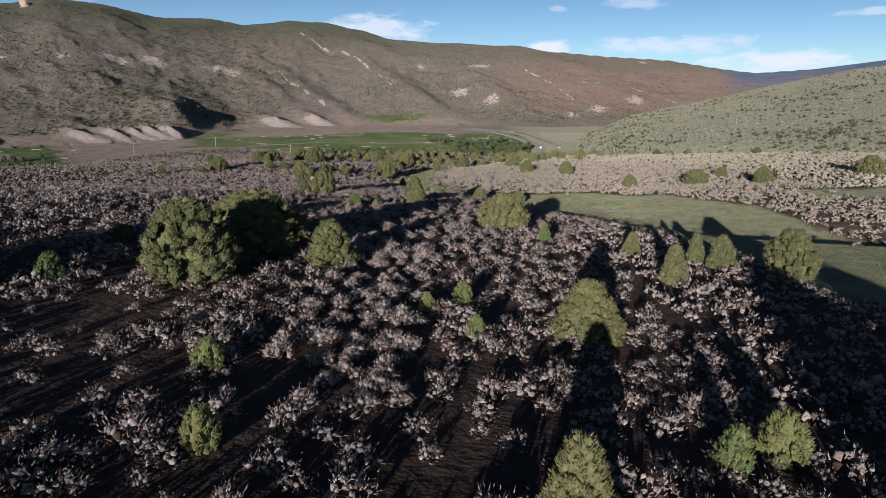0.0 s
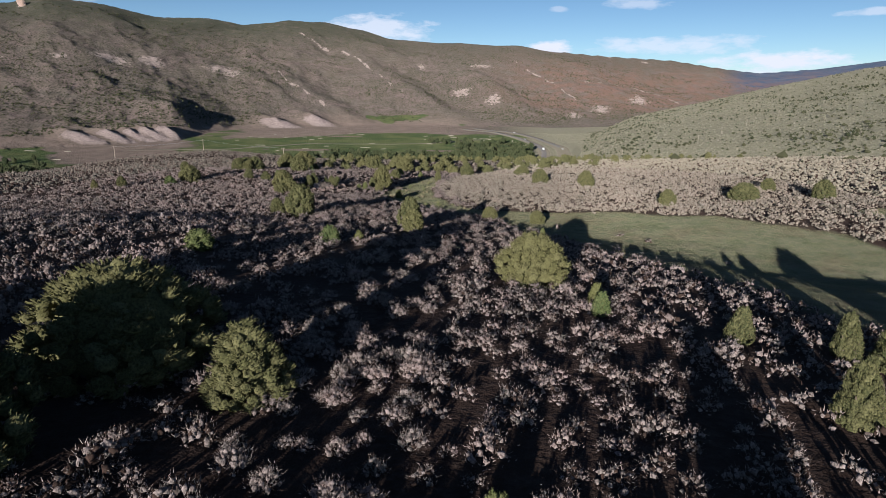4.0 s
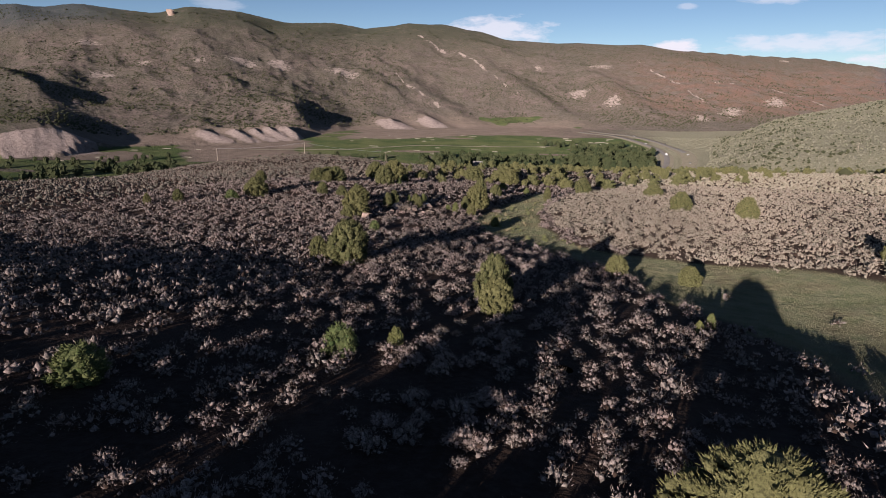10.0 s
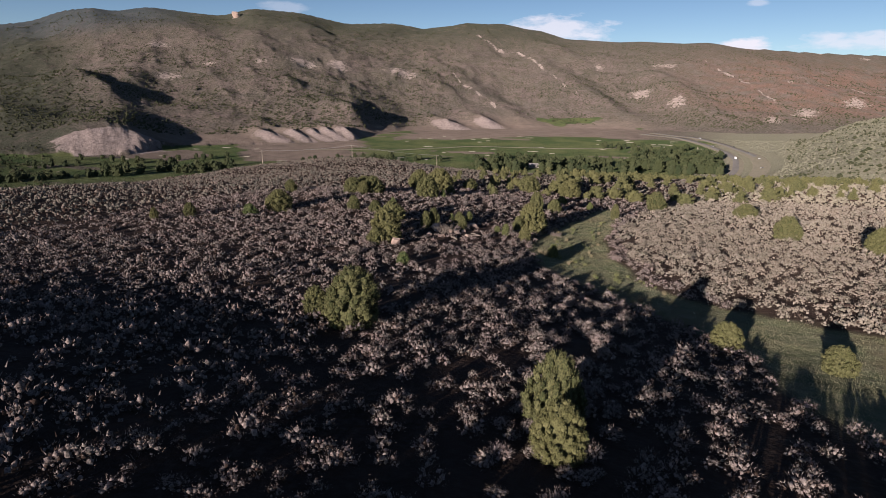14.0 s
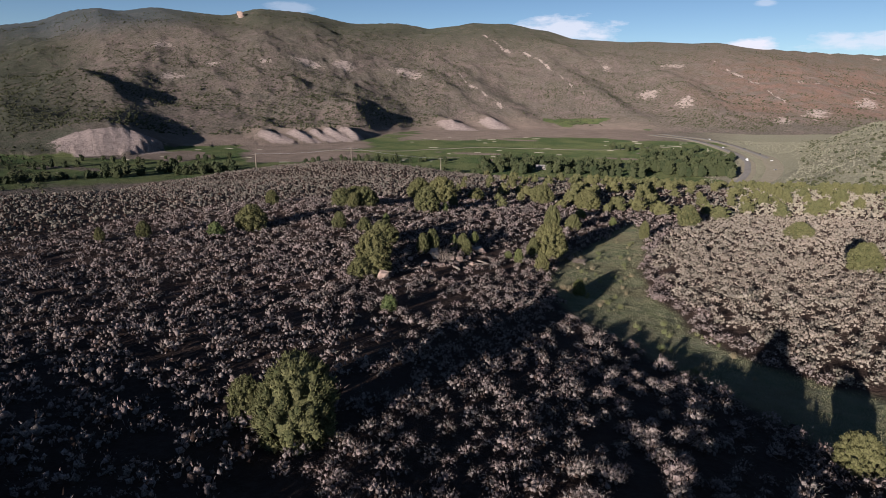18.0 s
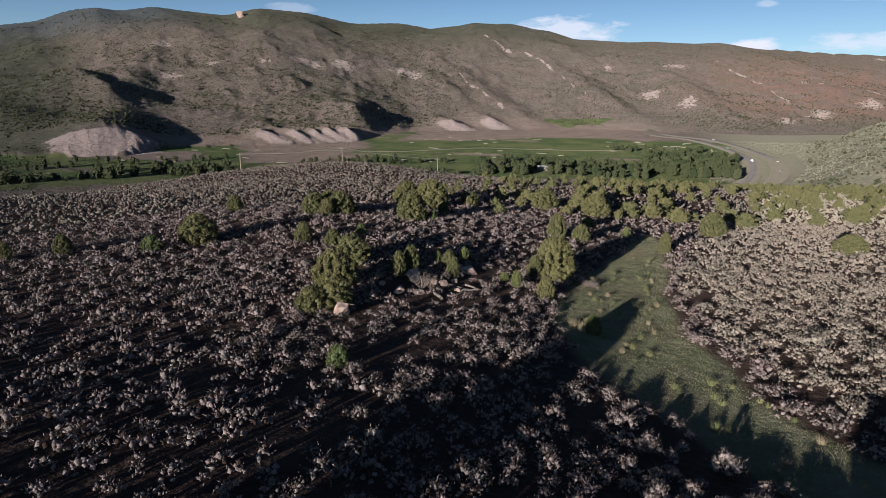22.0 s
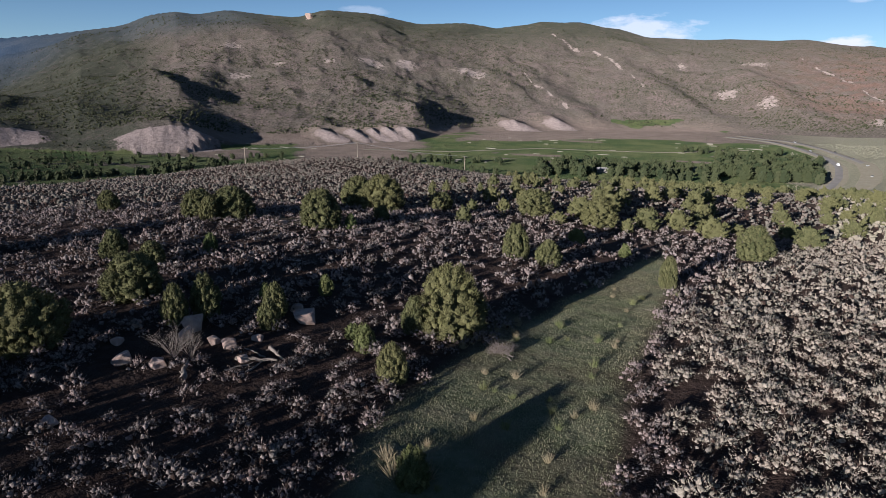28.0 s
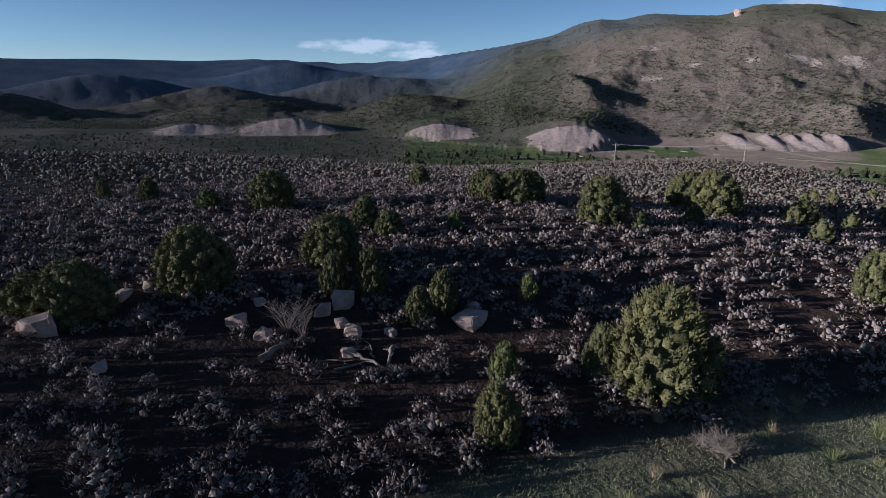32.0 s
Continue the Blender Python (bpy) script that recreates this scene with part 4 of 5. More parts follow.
def build_trees():
    rng = np.random.default_rng(9)
    used = set()
    big = [juniper(100 + i, 7600, 0.036, 0.0075, True, JUNIPER_LEAF, "yellow-green juniper with a dense rounded crown among sagebrush") for i in range(5)]
    cone = [juniper(105 + i, 7400, 0.036, 0.0078, False, JUNIPER_LEAF, "yellow-green juniper with a dense conical crown among sagebrush") for i in range(3)]
    slim = [juniper(110 + i, 5200, 0.042, 0.010, False, JUNIPER_LEAF, "upright yellow-green juniper with a pointed crown") for i in range(3)]
    young = [juniper(120 + i, 2000, 0.075, 0.014, i % 2 == 0, YOUNG_LEAF, "small bright green young juniper in the sagebrush", "shrub", "young junipers") for i in range(3)]
    for rows in (TREES_FIRST, TREES_MEADOW, TREES_ROCKS, TREES_KNOLL, TREES_BEHIND):
        for x, y, h, w in rows:
            kit = young if h < 1.25 else slim if h > 1.75 * w else cone if y < 45 and h < 2.2 else big
            set_tree(kit[rng.integers(0, len(kit))], used, x, y, h, w * (1.12 if w > 2.0 else 1.0), rng.uniform(0, 6.28), rng)
    # open juniper wood below the shelf
    mid = [juniper(130 + i, 800, 0.07, 0.022, i % 4 != 3, JUNIPER_LEAF, "olive-green juniper of the open wood below the shelf", "tree", "open juniper wood") for i in range(4)]
    placed = []
    tries = 0
    while len(placed) < 190 and tries < 9000:
        tries += 1
        y = rng.uniform(118, 235)
        x = rng.uniform(-48, 14) + (y - 118) * rng.uniform(0.0, 1.0)
        if x < -2 - 0.43 * (y - 79) or abs(x - gully_x(y)) < 3 or (y < 140 and -18 < x < 22):
            continue
        if any((x - a) ** 2 + (y - b) ** 2 < 7 for a, b in placed):
            continue
        placed.append((x, y))
        h = rng.uniform(1.1, 2.3)
        set_tree(mid[rng.integers(0, 4)], used, x, y, h, h * rng.uniform(0.85, 1.2), rng.uniform(0, 6.28), rng)
    # round olive bushes scattered down the slope beyond the gully
    low = [juniper(140 + i, 700, 0.08, 0.024, True, JUNIPER_LEAF, "round olive juniper bush on the pale slope beyond the gully", "shrub", "slope junipers", "juniper_bush") for i in range(4)]
    bushes = []
    while len(bushes) < 210:
        y = 132 + 190 * rng.uniform(0, 1) ** 1.2
        x = -14 + 0.05 * (y - 132) + (34 + 0.38 * (y - 132)) * rng.uniform(0, 1)
        if any((x - a) ** 2 + (y - b) ** 2 < 6 for a, b in bushes + placed):
            continue
        bushes.append((x, y))
        h = rng.uniform(1.0, 2.1)
        set_tree(low[rng.integers(0, 4)], used, x, y, h, h * rng.uniform(1.05, 1.5), rng.uniform(0, 6.28), rng)
    for t in big + cone + slim + young + mid + low:
        if t.name not in used:
            for c in list(t.children):
                bpy.data.objects.remove(c)
            bpy.data.objects.remove(t)


build_trees()


# ---- woods and scrub too far to count ----
def build_woods():
    rng = np.random.default_rng(13)
    kit = []
    for s in range(5):
        q = np.random.default_rng(200 + s)
        kit.append(blob(5, 2, (0.5, 0.5, 0.45), (0, 0, 0.38), q, 0.4))
    # the range
    n = 150000
    az, u = rng.uniform(-98, 33, n), rng.uniform(0, 1, n)
    r = 640 + 1700 * u ** 1.3
    low = rng.uniform(0, 1, n) < 0.04
    az, r = np.where(low, rng.uniform(-104, -50, n), az), np.where(low, rng.uniform(260, 900, n), r)
    x, y = HUB[0] + r * np.sin(np.radians(az)), HUB[1] + r * np.cos(np.radians(az))
    zf, t, hill, rr, aa = far_land(x, y)
    cover = 0.1 + 1.1 * smooth(fractal(x / 90, y / 90, 5, 101), 0.47, 0.58) + 1.3 * smooth(-az, 42, 50) * (r < 1150) + 1.0 * smooth(-az, 38, 41) * (r < 860) + 0.5 * smooth(t, 0.6, 0.95)
    clay = np.zeros(n)
    for ba, wide, tall in BLUFFS:
        rf = np.interp(ba, FOOT_AZ, FOOT_R)
        clay = np.maximum(clay, (np.abs(np.radians(az - ba) * rf) < wide) & (r < rf + 55) & (r > rf - 25))
    keep = ((t > 0.06) | low) & (t < 0.93) & (r < 1950) & (rng.uniform(0, 1, n) < cover * 0.8) & (clay < 0.5) & (zf > hill)
    x, y = x[keep], y[keep]
    v, f, tone = strew(kit, x, y, land(x, y) - 0.3, 1.1 + 2.8 * rng.uniform(0, 1, len(x)) ** 2, rng.uniform(0, 6.28, len(x)), rng, rng.uniform(0.6, 1.1, len(x)))
    tagged(link_mesh("mountain_scrub", v * PLAN, f, WOODS_LEAF, attrs={"tone": tone}), "dark juniper and oak scrub dotted over the range", "trees", kind="stuff")
    # the hillside across the gully
    n = 26000
    az, r = rng.uniform(3, 62, n), 120 + 800 * rng.uniform(0, 1, n) ** 0.8
    x, y = HUB[0] + r * np.sin(np.radians(az)), HUB[1] + r * np.cos(np.radians(az))
    keep = (rng.uniform(0, 1, n) < 0.14 + 0.6 * smooth(fractal(x / 40, y / 40, 4, 111), 0.46, 0.66)) & ((r > 210) | (rng.uniform(0, 1, n) < 0.25)) & ~((az < 13) & (r > 440))
    x, y = x[keep], y[keep]
    size = np.where(rng.uniform(0, 1, len(x)) < 0.12, rng.uniform(2.0, 3.2, len(x)), rng.uniform(0.9, 1.7, len(x)))
    v, f, tone = strew(kit, x, y, land(x, y) - 0.1, size, rng.uniform(0, 6.28, len(x)), rng, rng.uniform(0.6, 1.0, len(x)))
    tagged(link_mesh("hillside_scrub", v * PLAN, f, WOODS_LEAF, attrs={"tone": tone}), "green and olive scrub dotted over the far hillside", "trees", kind="stuff")
    # sage over the hillside across the gully and on the land west of the shelf
    n = 52000
    west = rng.uniform(0, 1, n) < 0.2
    az = np.where(west, rng.uniform(-112, -42, n), rng.uniform(6, 62, n))
    r = np.where(west, 100 + 240 * rng.uniform(0, 1, n) ** 0.7, 95 + 800 * rng.uniform(0, 1, n) ** 0.75)
    x, y = HUB[0] + r * np.sin(np.radians(az)), HUB[1] + r * np.cos(np.radians(az))
    inside = (y < 215) & (np.abs(x) < 20 + 0.85 * (y + 14)) & (x < 16 + 0.8 * y) & (x > -120)
    keep = ~inside & (grass_mask(x, y) < 0.4) & (np.abs(x - np.interp(y, (470, 540, 610, 680, 750, 830, 930), (62, 86, 102, 112, 114, 102, 74))) > 26 + 400 * (y > 900) * (az < 14)) & (rng.uniform(0, 1, n) < 0.4 + 0.9 * fractal(x / 25, y / 25, 3, 115))
    x, y = x[keep], y[keep]
    fluff = [sage_template(s, 1, 4, 0.25, 0.08, 0.3, 4, 2, 0.17) for s in range(50, 55)]
    v, f, tone = strew(fluff, x, y, land(x, y) - 0.1, rng.uniform(0.7, 1.5, len(x)) * (0.75 + np.hypot(x, y - 50) / 1200), rng.uniform(0, 6.28, len(x)), rng, rng.uniform(0.6, 0.9, len(x)))
    tagged(link_mesh("hillside_sage", v * PLAN, f, HILL_SAGE, attrs={"tone": tone}), "pale olive sagebrush over the far hillside", "shrub", kind="stuff")
    # trees along the river
    kit = []
    for s in range(5):
        q = np.random.default_rng(220 + s)
        pieces = [blob(6, 4, (0.4, 0.4, 0.5), (0, 0, 0.55), q, 0.25)]
        d = q.normal(0, 1, (40, 3))
        d /= np.linalg.norm(d, axis=1, keepdims=True)
        pieces.append(leaves(q, d * np.array([0.36, 0.36, 0.46]) + np.array([0, 0, 0.55]), d + np.array([0, 0, 0.4]), q.uniform(0.14, 0.26, 40), q.uniform(0.08, 0.12, 40)))
        kit.append(gather(pieces))
    xs, ys, hs = [], [], []
    for a0, a1, r0, r1, count, low, high in ((0.5, 8.2, 520, 650, 190, 6, 10), (-14, 1, 500, 570, 120, 4, 8), (-30, -16, 560, 590, 40, 3, 6), (-2, 6, 690, 730, 22, 4, 6), (-12, -5.5, 556, 600, 44, 4, 7), (-46, -36, 500, 560, 46, 5, 8),
                                             (-60, -46, 500, 530, 50, 3, 6), (-36, -14, 480, 510, 30, 3, 5), (-60, -36, 590, 640, 40, 3, 6), (-95, -60, 500, 640, 30, 2, 4)):
        a, r = rng.uniform(a0, a1, count), rng.uniform(r0, r1, count)
        xs.append(HUB[0] + r * np.sin(np.radians(a)))
        ys.append(HUB[1] + r * np.cos(np.radians(a)))
        hs.append(rng.uniform(low, high, count))
    x, y, h = np.concatenate(xs), np.concatenate(ys), np.concatenate(hs)
    v, f, tone = strew(kit, x, y, land(x, y) - 0.3, h, rng.uniform(0, 6.28, len(x)), rng, rng.uniform(0.9, 1.2, len(x)))
    tagged(link_mesh("riverside_woods", v * PLAN, f, POPLAR_LEAF, attrs={"tone": tone}), "dense green cottonwoods along the valley river", "trees", kind="stuff")


build_woods()


# ---- grass of the gully ----
def build_grass():
    rng = np.random.default_rng(21)
    n = 250000
    x, y = rng.uniform(-12, 42, n), rng.uniform(22, 127, n)
    near = np.clip(1.15 - np.abs(y - 95) / 110, 0.35, 1)
    keep = (grass_mask(x, y) > rng.uniform(0.15, 0.75, n)) & (rng.uniform(0, 1, n) < near)
    x, y = x[keep], y[keep]
    z = land(x, y)
    kit = []
    for s in range(5):
        q = np.random.default_rng(300 + s)
        g = q.uniform(0, 6.283, 9)
        o = np.stack([np.cos(g) * 0.2, np.sin(g) * 0.2, np.zeros(9)], -1) * q.uniform(0.1, 1.3, (9, 1))
        d = np.stack([np.cos(g) * 0.5, np.sin(g) * 0.5, np.full(9, 1.0)], -1) + q.normal(0, 0.25, (9, 3))
        kit.append(leaves(q, o, d, q.uniform(0.05, 0.12, 9), q.uniform(0.005, 0.010, 9)))
    size = rng.uniform(0.6, 1.25, len(x)) * (0.75 + 0.6 * fractal(x / 3, y / 3, 3, 131))
    v, f, tone = strew(kit, x, y, z - 0.02, size, rng.uniform(0, 6.283, len(x)), rng)
    tone = np.clip(tone * 0.5 + 0.9 * (fractal(v[:, 0] / 4, v[:, 1] / 4, 3, 132) - 0.25), 0, 1)
    tagged(link_mesh("gully_grass", v * PLAN, f, GRASS_BLADE, attrs={"tone": tone}), "rough green and straw grass along the gully", "grass", kind="stuff")


build_grass()


def grass_clump(x, y, size, count, leaf, label, category="grass"):
    rng = np.random.default_rng(int(x * 10 + y * 100) % 9999)
    g, r = rng.uniform(0, 6.283, count), rng.uniform(0, 0.22, count)
    o = np.stack([np.cos(g) * r, np.sin(g) * r, np.zeros(count)], -1)
    d = np.stack([np.cos(g) * r * 2.4, np.sin(g) * r * 2.4, np.full(count, 0.8)], -1) + rng.normal(0, 0.12, (count, 3))
    v, f = leaves(rng, o, d, rng.uniform(0.5, 1.0, count), rng.uniform(0.012, 0.022, count))
    ob = link_mesh("grass_clump", v * size * PLAN, f, leaf)
    ob.matrix_basis = Matrix.Translation((x * PLAN, y * PLAN, height_at(x, y) * PLAN - 0.02))
    return tagged(ob, label, category, "dry grass clumps")


for gx, gy, gs in ((-7.3, 91.5, 0.75), (-6.6, 91.9, 0.65), (-7.9, 92.1, 0.55), (-8.9, 101.3, 0.4), (-8.8, 101.8, 0.42), (-8.4, 102.6, 0.4), (-8.5, 103.2, 0.42), (-8.2, 103.9, 0.45), (-7.9, 104.6, 0.4), (-8.1, 105.1, 0.4), (-9.0, 100.6, 0.4), (-7.8, 103.5, 0.35)):
    grass_clump(gx, gy, gs, 140, STRAW, "pale straw-coloured bunch of dry grass at the gully edge")


GREEN = leaf_material("green_weed", (0.10, 0.13, 0.045), (0.19, 0.20, 0.08), (0.26, 0.25, 0.13), True)
rng = random.Random(31)
for i in range(64):
    gy = rng.uniform(78, 114)
    gx = float(np.interp(gy, (80, 92, 100, 109, 118), (1.5, -5.3, -5.9, -4.5, -3.6))) + rng.uniform(-2.6, 2.6)
    grass_clump(gx, gy, rng.uniform(0.25, 0.5), 90, GREEN if i % 3 else STRAW, "green leafy weed clump in the gully grass" if i % 3 else "pale straw-coloured bunch of dry grass in the gully", "weed" if i % 3 else "grass")


# ---- boulders ----
def boulder(x, y, wide, tall, seed, long=1.0):
    """A blocky stone: the hull of a few random corners, its edges worn."""
    rng = random.Random(seed)
    bm = bmesh.new()
    for i in range(24):
        q = Vector((rng.uniform(-1, 1), rng.uniform(-1, 1), rng.uniform(-0.7, 1)))
        q /= max(abs(q.x), abs(q.y), abs(q.z)) ** 0.75
        bm.verts.new((q.x * wide * 0.5 * long * PLAN, q.y * wide * 0.42 * PLAN, (q.z * 0.55 + 0.35) * tall * PLAN))
    hull = bmesh.ops.convex_hull(bm, input=bm.verts[:])
    bmesh.ops.delete(bm, geom=list({g for g in hull["geom_interior"] + hull["geom_unused"] if isinstance(g, bmesh.types.BMVert)}), context="VERTS")
    bmesh.ops.dissolve_limit(bm, angle_limit=radians(9), verts=bm.verts[:], edges=bm.edges[:])
    bmesh.ops.bevel(bm, geom=bm.edges[:], offset=0.022 * wide * PLAN, segments=2, affect="EDGES")
    bmesh.ops.triangulate(bm, faces=bm.faces[:])
    bmesh.ops.subdivide_edges(bm, edges=[e for e in bm.edges if e.calc_length() > 0.2 * wide * PLAN], cuts=1)
    for v in bm.verts:
        v.co += Vector((noise.noise(v.co * 3 + Vector((seed, 0, 0))), noise.noise(v.co * 3 + Vector((0, seed, 0))), noise.noise(v.co * 3))) * 0.05 * wide * PLAN
    ob = part("boulder", bm, ROCK, None)
    ob.matrix_basis = pose(x * PLAN, y * PLAN, height_at(x, y) * PLAN - 0.03, 0, 0, rng.uniform(0, 360))
    return tagged(ob, "pale weathered sandstone boulder among the sagebrush", "rock", "boulders")


BOULDERS = ((-19.4, 87.4, 0.95, 0.62), (-18.2, 92.5, 0.62, 0.45), (-17.1, 93.0, 0.6, 0.3), (-16.9, 95.4, 0.45, 0.4), (-16.3, 95.5, 0.55, 0.45), (-18.1, 95.2, 0.6, 0.5),
            (-18.5, 96.1, 0.8, 0.7), (-15.7, 99.3, 1.1, 0.45), (-15.1, 94.9, 0.4, 0.25), (-16.4, 88.8, 0.5, 0.25), (-21.7, 89.6, 0.75, 0.5), (-22.7, 90.6, 0.7, 0.4),
            (-17.5, 99.3, 0.4, 0.55), (-16.6, 100.1, 0.6, 0.4), (-19.7, 93.6, 0.4, 0.3), (-20.6, 95.2, 0.5, 0.3), (-15.9, 96.6, 0.4, 0.3), (-28.0, 114.0, 0.8, 0.4),
            (-12.6, 30.1, 0.9, 0.35), (-11.4, 29.2, 0.6, 0.3))
for n, (bx, by, bw, bt) in enumerate(BOULDERS):
    boulder(bx, by, bw, bt, n + 3, 1.3 if n == 7 else 1.0)


# ---- dead wood ----
def log(x, y, length, thick, turn, seed):
    rng = random.Random(seed)
    pts = [(length * (i / 5 - 0.5) * PLAN, rng.uniform(-0.05, 0.05) * length * PLAN, thick * PLAN * (0.8 + rng.uniform(0, 0.6))) for i in range(6)]
    bits = [tube(pts, [thick * PLAN * (1.0 - 0.12 * i) for i in range(6)], 7)]
    for i in range(2):
        p = pts[rng.randint(1, 4)]
        q = (p[0] + rng.uniform(-0.2, 0.3) * length * PLAN, p[1] + rng.uniform(-0.25, 0.25) * length * PLAN, p[2] + rng.uniform(0.0, 0.15) * PLAN)
        bits.append(tube([p, q], (thick * PLAN * 0.5, thick * PLAN * 0.15), 5))
    ob = link_mesh("fallen_log", *gather(bits), DEADWOOD, soft=True)
    ob.matrix_basis = pose(x * PLAN, y * PLAN, height_at(x, y) * PLAN, 0, 0, turn)
    return tagged(ob, "bleached grey fallen juniper log on bare soil", "log", "dead wood")


for n, (lx, ly, ll, lt, la) in enumerate(((-14.7, 95.1, 1.5, 0.085, 20), (-14.5, 95.9, 1.3, 0.08, -35), (-16.0, 93.1, 1.4, 0.11, 130), (-14.9, 94.4, 1.0, 0.035, 60), (-15.2, 95.6, 1.2, 0.035, 165), (-14.5, 94.8, 1.2, 0.04, 95), (-19.9, 91.0, 1.3, 0.025, 80), (-21.9, 92.9, 1.2, 0.04, 40), (-7.4, 101.0, 1.0, 0.03, 150), (-7.2, 100.7, 0.9, 0.025, 120))):
    log(lx, ly, ll, lt, la, n + 40)


def dead_shrub(x, y, tall, seed):
    rng = random.Random(seed)
    shrub = thing("dead_shrub", "leafless grey dead shrub with spreading bare branches", "shrub", "dead wood", pose(x * PLAN, y * PLAN, height_at(x, y) * PLAN))
    for i in range(26):
        g, lean = rng.uniform(0, 6.283), rng.uniform(0.3, 1.3)
        a = Vector((math.cos(g) * lean * 0.35, math.sin(g) * lean * 0.35, 0.45)) * tall * PLAN
        b = a + Vector((math.cos(g + 0.3) * lean * 0.4, math.sin(g + 0.3) * lean * 0.4, rng.uniform(0.25, 0.5))) * tall * PLAN
        bits = [tube([(0, 0, -0.05), a, b], (0.009 * tall * PLAN, 0.006 * tall * PLAN, 0.003), 5)]
        for j in range(6):
            p = a.lerp(b, rng.uniform(0, 0.8))
            q = p + Vector((rng.uniform(-0.3, 0.3), rng.uniform(-0.3, 0.3), rng.uniform(0.1, 0.35))) * tall * PLAN
            bits.append(tube([p, q], (0.004 * tall * PLAN, 0.002), 4))
        link_mesh("branch", *gather(bits), DEADWOOD, shrub)
    return shrub


dead_shrub(-17.2, 93.8, 1.1, 5)
dead_shrub(-16.7, 94.1, 0.9, 6)
def branch_pile(x, y, wide, seed):
    """A low tangle of bleached branches lying on the grass."""
    rng = random.Random(seed)
    pile = thing("branch_pile", "low tangle of bleached dead branches lying on the grass", "dead branches", "dead wood", pose(x * PLAN, y * PLAN, height_at(x, y) * PLAN))
    for i in range(40):
        g, lift = rng.uniform(0, 6.283), rng.uniform(0.03, 0.13)
        c = Vector((rng.uniform(-0.3, 0.3), rng.uniform(-0.25, 0.25), lift)) * wide * PLAN
        d = Vector((math.cos(g), math.sin(g), rng.uniform(0.0, 0.22))) * wide * 0.4 * PLAN
        bits = [tube([c - d * 0.4, c, c + d * 0.4], (0.014, 0.011, 0.005), 5)]
        for j in range(9):
            p = c + d * rng.uniform(-0.3, 0.6)
            q = p + Vector((rng.uniform(-0.2, 0.2), rng.uniform(-0.2, 0.2), rng.uniform(0.0, 0.22))) * wide * PLAN
            bits.append(tube([p, q], (0.008, 0.004), 4))
        link_mesh("branch", *gather(bits), DEADWOOD, pile)
    return pile


branch_pile(-7.5, 101.0, 1.3, 7)
boulder(1556 * math.sin(radians(-34.35)), 50 + 1556 * math.cos(radians(-34.35)), 16, 15, 91)


# ---- power line ----
def utility_pole(x, y, tall, turn, label):
    p = thing("utility_pole", label, "utility pole", "power line", pose(x * PLAN, y * PLAN, height_at(x, y) * PLAN, 0, 0, turn))
    link_mesh("post", *tube([(0, 0, -0.8), (0, 0, tall * 0.5), (0, 0, tall)], (0.17, 0.15, 0.11), 8), POLE_WOOD, p, soft=True)
    bm = bmesh.new()
    bmesh.ops.create_cube(bm, size=1.0, matrix=Matrix.LocRotScale((0, 0.16, tall - 0.45), None, (2.3, 0.11, 0.13)))
    bmesh.ops.bevel(bm, geom=bm.edges[:], offset=0.015, segments=1, affect="EDGES")
    arm = part("crossarm", bm, POLE_WOOD, p)
    for s in (-1.05, 0.0, 1.05):
        v, f = tube([(s, 0.16, tall - 0.38), (s, 0.16, tall - 0.3), (s, 0.16, tall - 0.2)], (0.035, 0.05, 0.02), 6)
        link_mesh("insulator", v, f, GLASS, arm)
    return p


def power_wire(a, b, sag, off):
    pts = []
    for i in range(13):
        t = i / 12
        p = Vector(a).lerp(Vector(b), t)
        pts.append((p.x + off, p.y, p.z - sag * 4 * t * (1 - t)))
    v, f = tube(pts, [0.025] * 13, 4)
    return tagged(link_mesh("power_wire", v, f, WIRE_METAL), "thin sagging power line wire between wooden poles", "wire", "power line wires")


LINE = ((-98, 191, 6.6), (-79, 209, 7.6), (-59, 230, 7.4))
for px, py, tall in LINE:
    utility_pole(px, py, tall, 45, "slim wooden utility pole on the brow of the shelf")
for (ax, ay, at), (bx, by, bt) in zip(LINE[:-1], LINE[1:]):
    for off in (-0.75, 0.75):
        power_wire((ax * PLAN, ay * PLAN, height_at(ax, ay) * PLAN + at - 0.2), (bx * PLAN, by * PLAN, height_at(bx, by) * PLAN + bt - 0.2), 0.8, off)
for px, py in ((-2, 430), (52, 505), (91, 337), (136, 352), (165, 390), (197, 427), (240, 470), (328, 555), (112, 430)):
    utility_pole(px, py, 6.5, 30, "slim wooden utility pole on the scrubby hillside")


